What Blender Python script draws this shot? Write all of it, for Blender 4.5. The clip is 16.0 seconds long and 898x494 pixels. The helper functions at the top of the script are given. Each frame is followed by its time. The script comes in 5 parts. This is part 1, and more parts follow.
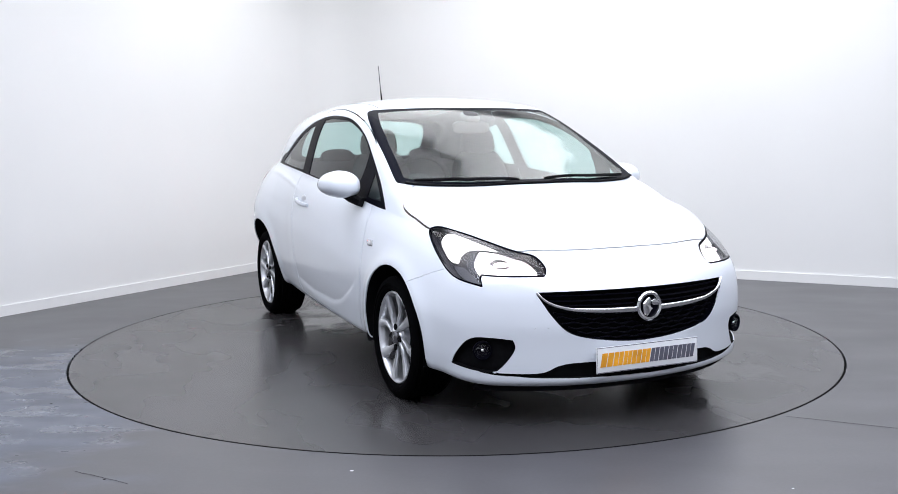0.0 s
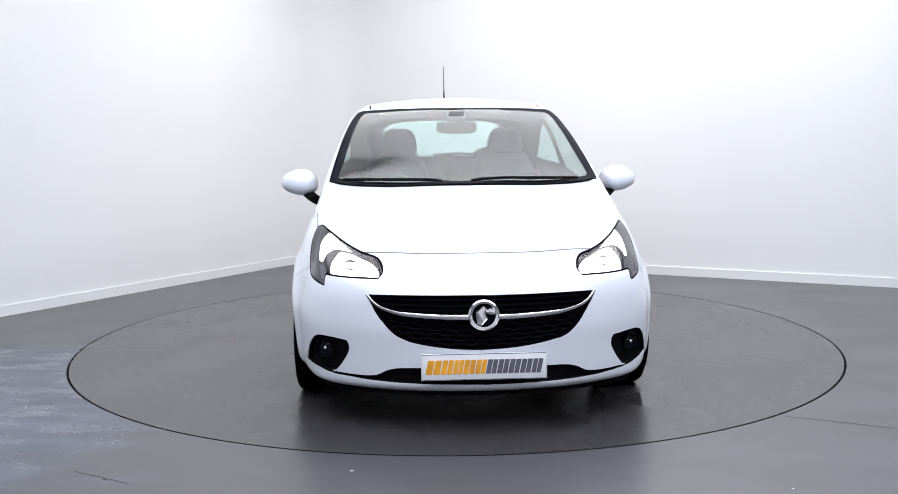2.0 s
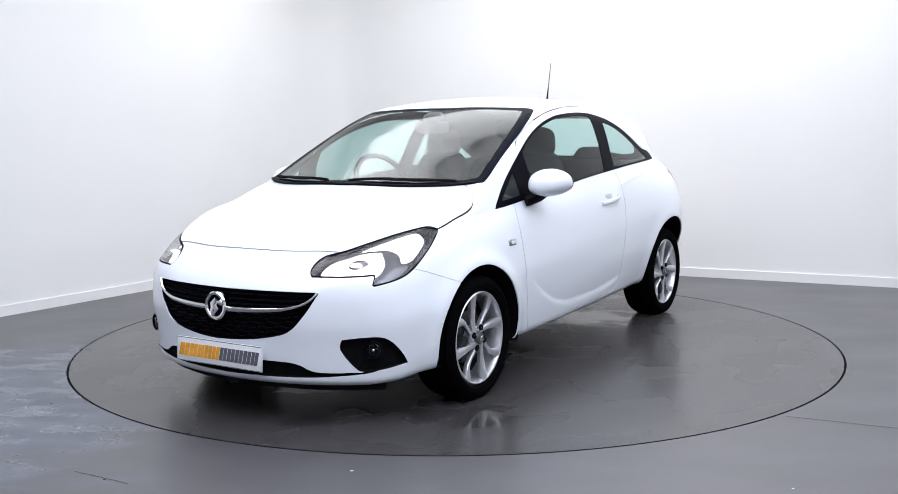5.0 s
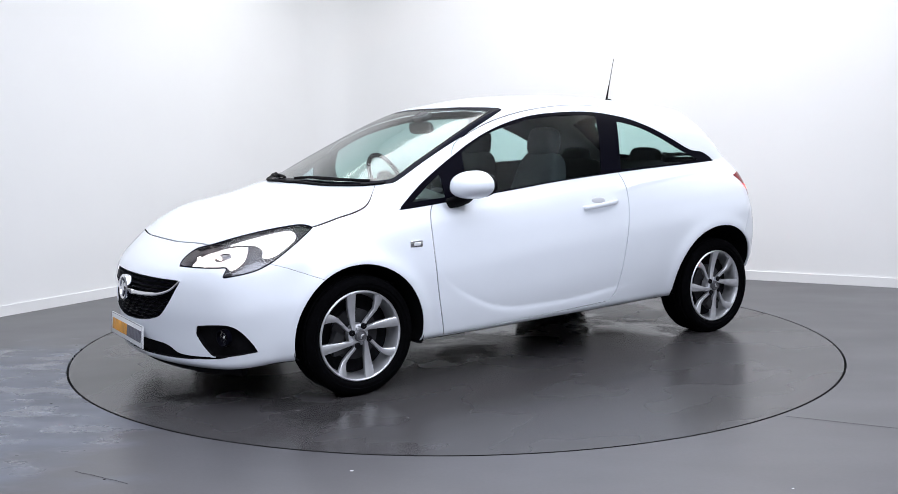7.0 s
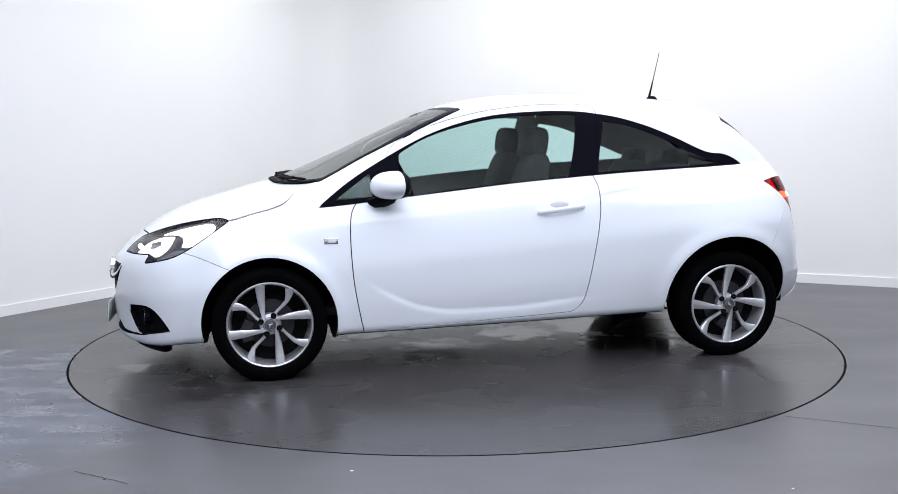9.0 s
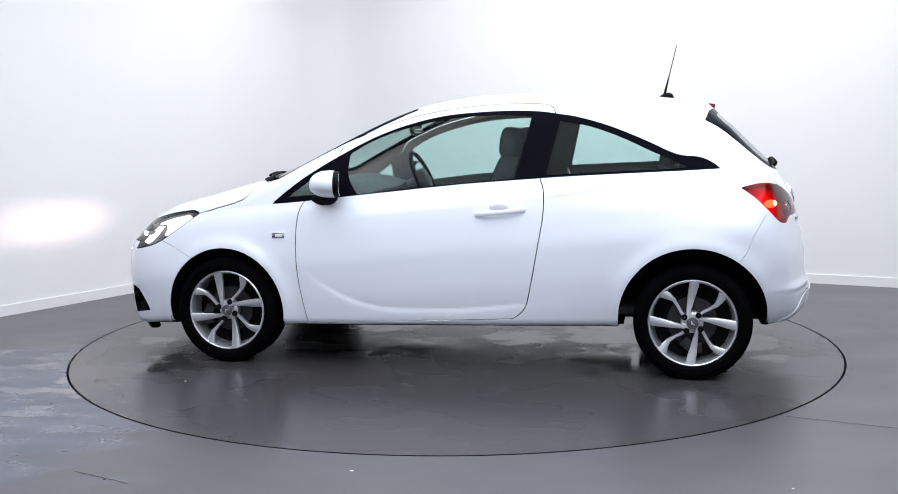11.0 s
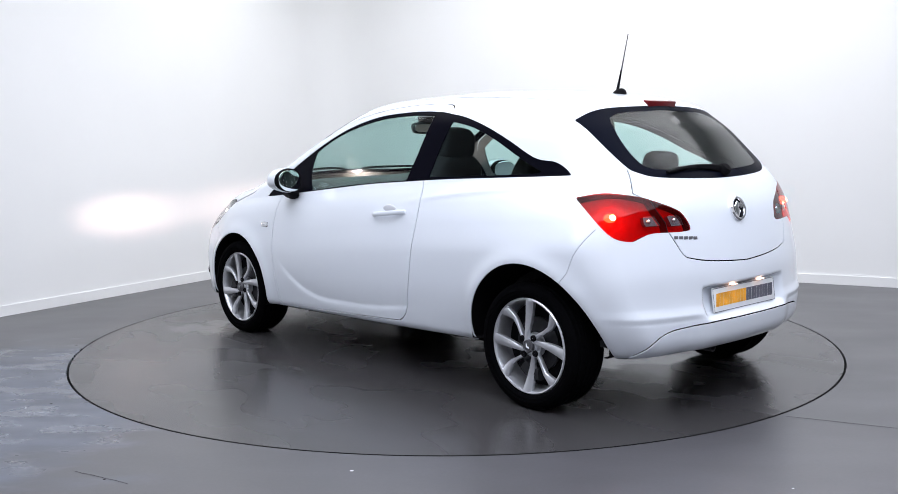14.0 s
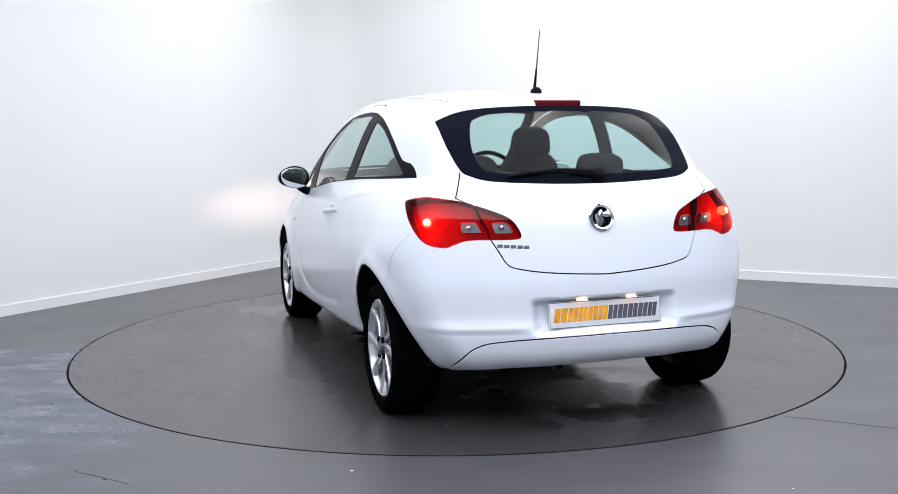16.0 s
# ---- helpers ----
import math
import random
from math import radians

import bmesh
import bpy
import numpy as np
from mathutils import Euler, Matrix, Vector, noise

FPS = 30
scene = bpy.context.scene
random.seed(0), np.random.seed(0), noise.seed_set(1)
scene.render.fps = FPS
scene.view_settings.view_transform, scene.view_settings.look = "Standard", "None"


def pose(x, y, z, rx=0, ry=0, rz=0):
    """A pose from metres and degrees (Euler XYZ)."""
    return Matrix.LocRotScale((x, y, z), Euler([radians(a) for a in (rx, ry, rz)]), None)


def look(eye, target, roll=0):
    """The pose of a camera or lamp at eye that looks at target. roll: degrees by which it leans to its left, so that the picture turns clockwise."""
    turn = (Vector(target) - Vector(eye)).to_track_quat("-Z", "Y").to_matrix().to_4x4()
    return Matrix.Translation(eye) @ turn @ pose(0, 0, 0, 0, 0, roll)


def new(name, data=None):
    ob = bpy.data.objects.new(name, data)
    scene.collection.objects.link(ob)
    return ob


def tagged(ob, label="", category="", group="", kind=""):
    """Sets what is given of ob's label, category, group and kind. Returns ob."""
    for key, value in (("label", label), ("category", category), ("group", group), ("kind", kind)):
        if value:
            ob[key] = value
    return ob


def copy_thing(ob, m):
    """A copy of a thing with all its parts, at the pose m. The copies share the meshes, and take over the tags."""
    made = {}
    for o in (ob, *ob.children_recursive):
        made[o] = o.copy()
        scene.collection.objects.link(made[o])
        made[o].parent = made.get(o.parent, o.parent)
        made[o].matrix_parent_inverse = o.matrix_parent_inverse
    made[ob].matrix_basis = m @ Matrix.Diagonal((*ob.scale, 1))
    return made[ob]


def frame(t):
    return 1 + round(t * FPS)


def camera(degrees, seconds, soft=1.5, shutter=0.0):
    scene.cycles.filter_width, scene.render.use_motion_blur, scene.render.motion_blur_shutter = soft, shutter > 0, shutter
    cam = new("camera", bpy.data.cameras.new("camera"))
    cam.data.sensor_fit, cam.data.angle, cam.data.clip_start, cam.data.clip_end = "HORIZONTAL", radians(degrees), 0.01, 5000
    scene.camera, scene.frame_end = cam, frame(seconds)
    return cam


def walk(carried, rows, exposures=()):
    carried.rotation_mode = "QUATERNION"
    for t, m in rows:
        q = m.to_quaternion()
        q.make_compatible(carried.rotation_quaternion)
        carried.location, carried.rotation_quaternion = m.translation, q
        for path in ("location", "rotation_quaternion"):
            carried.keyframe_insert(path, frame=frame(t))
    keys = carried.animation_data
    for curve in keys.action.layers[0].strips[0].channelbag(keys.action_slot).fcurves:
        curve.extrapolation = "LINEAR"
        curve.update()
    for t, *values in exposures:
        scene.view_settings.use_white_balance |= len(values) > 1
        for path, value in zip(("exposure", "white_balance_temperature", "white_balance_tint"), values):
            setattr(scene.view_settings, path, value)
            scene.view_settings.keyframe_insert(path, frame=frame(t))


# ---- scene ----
cam = camera(49.143, 16.0, soft=0.8)
EYE = (0.0, -5.9512, 1.2562)
STAND = pose(*EYE, 90 + (-6.6559), 0, 0.3122) @ pose(0, 0, 0, 0, 0, (-0.6752))
walk(cam, [(0.0, STAND), (16.0, STAND)])

# ---------------------------------------------------------------- light
world = bpy.data.worlds.new("studio_world")
scene.world = world
world.use_nodes = True
world.node_tree.nodes["Background"].inputs[0].default_value = (0.02, 0.02, 0.022, 1)
scene.view_settings.exposure = 0.0


def area_lamp(name, eye, target, sx, sy, watts, colour):
    data = bpy.data.lights.new(name, "AREA")
    data.shape, data.size, data.size_y, data.energy, data.color = "RECTANGLE", sx, sy, watts, colour
    ob = new(name, data)
    ob.matrix_world = look(eye, target)
    return ob


# broad rows of unseen diffused ceiling panels: cool over the turntable, neutral towards the corner
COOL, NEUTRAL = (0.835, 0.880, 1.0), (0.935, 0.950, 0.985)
# the strong front row is added fill for the car's near side
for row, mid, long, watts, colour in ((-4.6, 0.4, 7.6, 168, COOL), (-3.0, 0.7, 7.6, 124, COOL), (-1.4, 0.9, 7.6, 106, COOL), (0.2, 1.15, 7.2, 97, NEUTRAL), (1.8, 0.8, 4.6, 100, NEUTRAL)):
    area_lamp("ceiling_fill_light_row", (mid, row, 3.36), (mid, row, 0), long, 1.5, watts, colour)
# a small downlight close to the wall beside the corner
area_lamp("wall_downlight", (-1.78, 2.30, 3.30), (-2.2, 2.52, 2.2), 0.5, 0.5, 5, (0.96, 1.0, 0.90))


# ---------------------------------------------------------------- materials
def material(name, colour, rough=0.5, metal=0.0, vary=0.0, scale=8.0, bump=0.0, bump_scale=200.0, coat=0.0, glow=None, power=0.0, spec=0.5):
    m = bpy.data.materials.new(name)
    m.use_nodes = True
    nt = m.node_tree
    b = nt.nodes["Principled BSDF"]
    b.inputs["Base Color"].default_value = (*colour, 1)
    b.inputs["Roughness"].default_value = rough
    b.inputs["Metallic"].default_value = metal
    b.inputs["Specular IOR Level"].default_value = spec
    b.inputs["Coat Weight"].default_value = coat
    b.inputs["Coat Roughness"].default_value = 0.04
    if glow:
        b.inputs["Emission Color"].default_value = (*glow, 1)
        b.inputs["Emission Strength"].default_value = power
    if vary or bump:
        tc = nt.nodes.new("ShaderNodeTexCoord")
    if vary:
        n1 = nt.nodes.new("ShaderNodeTexNoise")
        n1.inputs["Scale"].default_value, n1.inputs["Detail"].default_value = scale, 8
        nt.links.new(tc.outputs["Object"], n1.inputs["Vector"])
        ramp = nt.nodes.new("ShaderNodeValToRGB")
        ramp.color_ramp.elements[0].position, ramp.color_ramp.elements[1].position = 0.3, 0.7
        ramp.color_ramp.elements[0].color = (*[c * (1 - vary) for c in colour], 1)
        ramp.color_ramp.elements[1].color = (*[min(1, c * (1 + vary)) for c in colour], 1)
        nt.links.new(n1.outputs[0], ramp.inputs[0])
        nt.links.new(ramp.outputs[0], b.inputs["Base Color"])
        mr = nt.nodes.new("ShaderNodeMapRange")
        mr.inputs[3].default_value, mr.inputs[4].default_value = max(0.02, rough - 0.08), min(1, rough + 0.08)
        nt.links.new(n1.outputs[0], mr.inputs[0])
        nt.links.new(mr.outputs[0], b.inputs["Roughness"])
    if bump:
        n2 = nt.nodes.new("ShaderNodeTexNoise")
        n2.inputs["Scale"].default_value = bump_scale
        nt.links.new(tc.outputs["Object"], n2.inputs["Vector"])
        bp = nt.nodes.new("ShaderNodeBump")
        bp.inputs["Strength"].default_value, bp.inputs["Distance"].default_value = bump, 0.002
        nt.links.new(n2.outputs[0], bp.inputs["Height"])
        nt.links.new(bp.outputs[0], b.inputs["Normal"])
    return m


PAINT = material("white_car_paint", (0.775, 0.812, 0.872), 0.35, vary=0.01, scale=3, coat=0.8)
TRIM = material("grey_inner_trim", (0.16, 0.16, 0.165), 0.7, vary=0.1, scale=20, bump=0.2, bump_scale=400)
HEADLINING = material("pale_headlining", (0.55, 0.55, 0.53), 0.9, vary=0.05, scale=30, bump=0.2, bump_scale=600)
BLACK = material("gloss_black_trim", (0.003, 0.003, 0.006), 0.3, spec=0.015)
PLASTIC = material("black_plastic", (0.006, 0.006, 0.007), 0.6, spec=0.03, vary=0.2, scale=40, bump=0.3, bump_scale=500)
RUBBER = material("tyre_rubber", (0.002, 0.002, 0.0025), 0.85, spec=0.02, vary=0.3, scale=30, bump=0.3, bump_scale=150)
ALLOY = material("silver_alloy", (0.70, 0.71, 0.74), 0.33, metal=0.8, vary=0.06, scale=25)
CHROME = material("chrome", (0.8, 0.8, 0.82), 0.08, metal=1.0)
TURN = ((0.0, -65.68), (0.5, -69.41), (1.0, -75.00), (1.5, -80.68), (2.0, -86.81), (2.5, -92.57), (3.0, -98.65), (3.5, -104.37), (4.0, -110.45), (4.2, -112.81), (6.3, -137.23), (6.5, -139.71), (7.0, -145.64), (7.5, -151.39), (8.0, -157.44), (8.5, -163.12), (9.0, -169.22), (9.2, -171.54), (11.3, -195.32), (11.5, -197.66), (12.0, -203.82), (12.5, -209.51), (13.0, -215.60), (13.5, -221.36), (14.0, -227.40), (14.5, -233.21), (15.0, -239.32), (15.5, -245.06), (16.0, -251.19))
OFFX, OFFY = -0.1363, 0.0070


# ---------------------------------------------------------------- car body: form
# car space: x ahead, y to its own left, z up, origin on the ground midway between the axles
def spline(*pts):
    """A smooth curve through (x, y) pairs that does not overshoot; straight beyond its ends."""
    pts = sorted(pts)
    xs, ys = np.array([p[0] for p in pts], float), np.array([p[1] for p in pts], float)
    h, d = np.diff(xs), np.diff(ys) / np.diff(xs)
    m = np.zeros(len(xs))
    m[0], m[-1] = d[0], d[-1]
    for i in range(1, len(xs) - 1):
        if d[i - 1] * d[i] > 0:
            w1, w2 = 2 * h[i] + h[i - 1], h[i] + 2 * h[i - 1]
            m[i] = (w1 + w2) / (w1 / d[i - 1] + w2 / d[i])

    def value(x):
        x = np.asarray(x, float)
        i = np.clip(np.searchsorted(xs, x) - 1, 0, len(xs) - 2)
        t = (x - xs[i]) / h[i]
        tc = np.clip(t, 0, 1)
        y = ((1 + 2 * tc) * (1 - tc) ** 2 * ys[i] + tc * (1 - tc) ** 2 * h[i] * m[i]
             + tc * tc * (3 - 2 * tc) * ys[i + 1] + tc * tc * (tc - 1) * h[i] * m[i + 1])
        return y + (t - tc) * h[i] * np.where(t < 0, m[i], m[i + 1])
    return value


def smax(a, b, k):
    return np.maximum(a, b) + np.maximum(k - np.abs(a - b), 0) ** 2 / (4 * k)


BELT = spline((2.1, 0.72), (1.6, 0.80), (0.99, 0.875), (0.55, 0.90), (0.25, 0.935), (-0.45, 0.995), (-1.2, 1.05), (-1.38, 1.062), (-1.8, 1.08))
BELT_W = spline((2.1, 0.60), (1.7, 0.66), (1.45, 0.728), (1.25, 0.757), (0.99, 0.768), (0.5, 0.785), (0.0, 0.79), (-0.5, 0.775), (-1.0, 0.733), (-1.38, 0.680), (-1.6, 0.620), (-1.8, 0.545))
BULGE = spline((2.1, 0.15), (1.5, 0.122), (1.25, 0.102), (0.8, 0.078), (0.0, 0.072), (-0.6, 0.085), (-1.0, 0.128), (-1.3, 0.178), (-1.6, 0.215), (-1.9, 0.25))
SECTION = spline((0.0, 0.0), (0.05, 0.30), (0.10, 0.52), (0.2, 0.80), (0.34, 1.0), (0.48, 0.95), (0.62, 0.76), (0.72, 0.52), (0.9, -0.1))
TUMBLE = spline((0.0, 0.0), (0.1, 0.036), (0.2, 0.072), (0.3, 0.115), (0.4, 0.172), (0.5, 0.25))
TOP = spline((2.3, 0.50), (2.13, 0.625), (2.05, 0.675), (1.97, 0.725), (1.85, 0.80), (1.705, 0.863), (1.476, 0.931), (1.311, 0.978), (1.235, 0.995),
             (1.16, 1.022), (0.806, 1.17), (0.599, 1.265), (0.40, 1.352), (0.25, 1.406), (0.112, 1.44), (-0.1, 1.468), (-0.42, 1.478), (-0.79, 1.466), (-1.1, 1.442), (-1.35, 1.402), (-1.6, 1.34))
SHIFT = spline((2.2, 0.0), (1.6, 0.1), (1.25, 0.40), (1.0, 0.40), (0.8, 0.33), (0.6, 0.25), (0.3, 0.12), (0.05, 0.0), (-1.8, 0.0))
CROWN = spline((2.2, 0.03), (1.6, 0.055), (1.2, 0.03), (0.8, 0.0), (0.2, 0.08), (-0.3, 0.16), (-1.8, 0.2))
NOSE = spline((0.10, 2.03), (0.165, 2.07), (0.20, 2.10), (0.24, 2.105), (0.35, 2.115), (0.45, 2.125), (0.54, 2.12), (0.62, 2.10), (0.68, 2.06), (0.8, 1.95), (1.0, 1.7))
TAIL = spline((0.15, -1.78), (0.28, -1.86), (0.36, -1.895), (0.42, -1.90), (0.50, -1.875), (0.62, -1.865), (0.72, -1.845), (0.80, -1.825), (0.895, -1.797), (0.98, -1.755), (1.06, -1.70),
              (1.16, -1.60), (1.26, -1.50), (1.35, -1.41), (1.38, -1.40), (1.42, -1.42), (1.5, -1.45))
FLOOR = spline((2.1, 0.165), (1.9, 0.168), (1.6, 0.20), (0.9, 0.215), (0.0, 0.235), (-0.85, 0.25), (-1.6, 0.258), (-1.9, 0.288))
EDGE = spline((2.1, 0.09), (1.5, 0.10), (1.15, 0.06), (0.9, 0.035), (0.3, 0.04), (0.0, 0.07), (-0.5, 0.10), (-1.2, 0.12), (-1.8, 0.12))
SWEEP = spline((0.9, 0.70), (0.82, 0.60), (0.762, 0.52), (0.615, 0.424), (0.465, 0.362), (0.282, 0.335), (-0.03, 0.341), (-0.414, 0.376), (-0.7, 0.40))
SHOULDER = spline((-0.4, 0.91), (-0.515, 0.929), (-0.784, 0.966), (-1.238, 1.004), (-1.5, 1.01))
HUBS = ((1.255, 0.297), (-1.255, 0.303))
ARCHES = (0.343, 0.370)


def field(x, y, z):
    """Below nought inside the closed body, above it outside; about metres near the skin."""
    ya = np.abs(y)
    belt = BELT(x)
    h = z - belt
    w = BELT_W(x) + np.where(h < 0, BULGE(x) * SECTION(-h), -TUMBLE(h))
    for (hx, hz), ra in zip(HUBS, ARCHES):
        d = np.sqrt((x - hx) ** 2 + (z - hz) ** 2)
        w = w + 0.014 * np.exp(-((d - ra - 0.007) / 0.05) ** 2) * (h < 0)
    # hollow swept along the lower door, with a crisp lower edge, and the soft shoulder line behind the door
    d = z - SWEEP(x)
    w = w - 0.0060 * np.where(d > 0, np.exp(-np.abs(d) / 0.075), np.exp(-(d / 0.021) ** 2)) * np.exp(-((x - 0.13) / 0.58) ** 8)
    w = w + 0.004 * np.exp(-((z - SHOULDER(x)) / 0.014) ** 2) * np.exp(-((x + 0.95) / 0.5) ** 6)
    side = (ya - w) * 0.93
    y2 = np.minimum(ya, 0.95) ** 2
    top = (z - TOP(x + SHIFT(x) * y2) + CROWN(x) * y2) * np.where(x > 1.2, 0.92, 0.88)
    front = (x - NOSE(z) + 0.37 * y2 + 0.27 * y2 * y2) * 0.8
    rear = (TAIL(z) + 0.21 * y2 + 0.17 * y2 * y2 - x) * 0.8
    # hollow for the rear number plate
    step = lambda a: np.clip(a, 0, 1) ** 2 * (3 - 2 * np.clip(a, 0, 1))
    rear = rear + 0.034 * step((0.350 - ya) / 0.07) * step((z - 0.415) / 0.035) * step((0.576 - z) / 0.028)
    # ledge along the rear bumper: the face below it steps in
    rear = rear + 0.011 * step((0.462 - z) / 0.034) * step((ya - 0.30) / 0.12)
    f = smax(side, top, EDGE(x))
    f = smax(f, front, 0.10)
    f = smax(f, rear, 0.075)
    return smax(f, (FLOOR(x) - z) * 1.0, 0.05)


def slope(p):
    e = 0.002
    g = np.stack([field(p[:, 0] + e, p[:, 1], p[:, 2]) - field(p[:, 0] - e, p[:, 1], p[:, 2]),
                  field(p[:, 0], p[:, 1] + e, p[:, 2]) - field(p[:, 0], p[:, 1] - e, p[:, 2]),
                  field(p[:, 0], p[:, 1], p[:, 2] + e) - field(p[:, 0], p[:, 1], p[:, 2] - e)], 1) / (2 * e)
    return g


def settle(p, rounds=4):
    for _ in range(rounds):
        g = slope(p)
        p = p - np.clip(field(*p.T) / np.maximum((g * g).sum(1), 0.05), -0.02, 0.02)[:, None] * g
    return p


def skin(step):
    """Triangles over the body's whole surface, by a net of cells."""
    xs, ys, zs = np.arange(-2.05, 2.26, step), np.arange(-0.98, 0.99, step), np.arange(0.12, 1.54, step)
    f = field(xs[:, None, None], ys[None, :, None], zs[None, None, :])
    s = f < 0
    n = np.array(s.shape)
    total, count = np.zeros((*(n - 1), 3), np.float32), np.zeros(n - 1, np.float32)
    for ax in range(3):
        a, b = [slice(None)] * 3, [slice(None)] * 3
        a[ax], b[ax] = slice(0, -1), slice(1, None)
        idx = np.argwhere(s[tuple(a)] != s[tuple(b)])
        fa, fb = f[tuple(a)][tuple(idx.T)], f[tuple(b)][tuple(idx.T)]
        at = idx.astype(np.float32)
        at[:, ax] += fa / (fa - fb)
        others = [k for k in range(3) if k != ax]
        for i in (0, 1):
            for j in (0, 1):
                c = idx.copy()
                c[:, others[0]] -= i
                c[:, others[1]] -= j
                np.add.at(total, tuple(c.T), at)
                np.add.at(count, tuple(c.T), 1)
    cells = np.argwhere(count > 0)
    number = np.full(n - 1, -1, int)
    number[tuple(cells.T)] = np.arange(len(cells))
    v = total[tuple(cells.T)] / count[tuple(cells.T)][:, None] * step + np.array([xs[0], ys[0], zs[0]])
    quads = []
    for ax in range(3):
        a, b = [slice(None)] * 3, [slice(None)] * 3
        a[ax], b[ax] = slice(0, -1), slice(1, None)
        idx = np.argwhere(s[tuple(a)] != s[tuple(b)])
        flip = s[tuple(a)][tuple(idx.T)]
        u, w = (ax + 1) % 3, (ax + 2) % 3
        ring = []
        for i, j in ((0, 0), (1, 0), (1, 1), (0, 1)):
            c = idx.copy()
            c[:, u] -= 1 - i
            c[:, w] -= 1 - j
            ring.append(number[tuple(c.T)])
        q = np.stack(ring, 1)
        q[~flip] = q[~flip][:, ::-1]
        quads.append(q)
    q = np.concatenate(quads)
    v = settle(v.astype(float))
    near = ((v[q[:, 0]] - v[q[:, 2]]) ** 2).sum(1) < ((v[q[:, 1]] - v[q[:, 3]]) ** 2).sum(1)
    t = np.where(near[:, None], np.concatenate([q[:, [0, 1, 2]], q[:, [0, 2, 3]]], 1), np.concatenate([q[:, [0, 1, 3]], q[:, [1, 2, 3]]], 1))
    return v, t.reshape(-1, 3)


def cut(v, t, lab, source, g, to):
    """Splits the triangles of the labels in source along g = 0; those below it take the label to."""
    g = np.where(np.abs(g) < 2e-4, 2e-4, g)
    neg = g[t] < 0
    mine = np.isin(lab, source)
    k = neg.sum(1)
    lab = lab.copy()
    lab[mine & (k == 3)] = to
    mixed = np.where(mine & (k > 0) & (k < 3))[0]
    if not len(mixed):
        return v, t, lab
    tm, nm, km = t[mixed], neg[mixed], k[mixed]
    lone = np.where(km == 1, nm.argmax(1), (~nm).argmax(1))
    r = np.arange(len(mixed))
    a, b, c = tm[r, lone], tm[r, (lone + 1) % 3], tm[r, (lone + 2) % 3]
    e = np.sort(np.concatenate([np.stack([a, b], 1), np.stack([a, c], 1)]), 1)
    ue, inv = np.unique(e, axis=0, return_inverse=True)
    inv = inv.reshape(-1)
    w = g[ue[:, 0]] / (g[ue[:, 0]] - g[ue[:, 1]])
    fresh = v[ue[:, 0]] * (1 - w)[:, None] + v[ue[:, 1]] * w[:, None]
    ab, ac = inv[:len(a)] + len(v), inv[len(a):] + len(v)
    old = lab[mixed]
    tip, rest = np.where(km == 1, to, old), np.where(km == 1, old, to)
    keep = np.ones(len(t), bool)
    keep[mixed] = False
    t = np.concatenate([t[keep], np.stack([a, ab, ac], 1), np.stack([ab, b, c], 1), np.stack([ab, c, ac], 1)])
    lab = np.concatenate([lab[keep], tip, rest, rest])
    return np.concatenate([v, fresh]), t, lab


def outline(pts, round_steps=6):
    """A closed outline through points; those given with a third value are corners, the rest are passed smoothly."""
    n, out = len(pts), []
    for i in range(n):
        p0, p1, p2, p3 = pts[i - 1], pts[i], pts[(i + 1) % n], pts[(i + 2) % n]
        a, b = np.array(p1[:2], float), np.array(p2[:2], float)
        ma = np.zeros(2) if len(p1) > 2 else (b - np.array(p0[:2])) / 2
        mb = np.zeros(2) if len(p2) > 2 else (np.array(p3[:2]) - a) / 2
        if len(p1) > 2:
            ma = (b - a) if len(p2) > 2 else 1.5 * (b - a) - mb / 2
        if len(p2) > 2:
            mb = (b - a) if len(p1) > 2 else 1.5 * (b - a) - ma / 2
        for k in range(round_steps):
            s = k / round_steps
            out.append((2 * s ** 3 - 3 * s ** 2 + 1) * a + (s ** 3 - 2 * s ** 2 + s) * ma + (3 * s ** 2 - 2 * s ** 3) * b + (s ** 3 - s ** 2) * mb)
    return np.array(out)


def within(u, w, poly):
    """Signed distance to a closed outline, below nought inside; far outside it is only rough."""
    near = (u > poly[:, 0].min() - 0.03) & (u < poly[:, 0].max() + 0.03) & (w > poly[:, 1].min() - 0.03) & (w < poly[:, 1].max() + 0.03)
    out = np.full(len(u), 0.03)
    u, w = u[near], w[near]
    d, inside = np.full(len(u), 1e9), np.zeros(len(u), bool)
    for i in range(len(poly)):
        (x1, y1), (x2, y2) = poly[i - 1], poly[i]
        dx, dy = x2 - x1, y2 - y1
        s = np.clip(((u - x1) * dx + (w - y1) * dy) / max(dx * dx + dy * dy, 1e-12), 0, 1)
        d = np.minimum(d, (u - x1 - s * dx) ** 2 + (w - y1 - s * dy) ** 2)
        if y1 != y2:
            inside ^= ((y1 > w) != (y2 > w)) & (u < (x2 - x1) * (w - y1) / (y2 - y1) + x1)
    out[near] = np.where(inside, -1, 1) * np.sqrt(d)
    return out


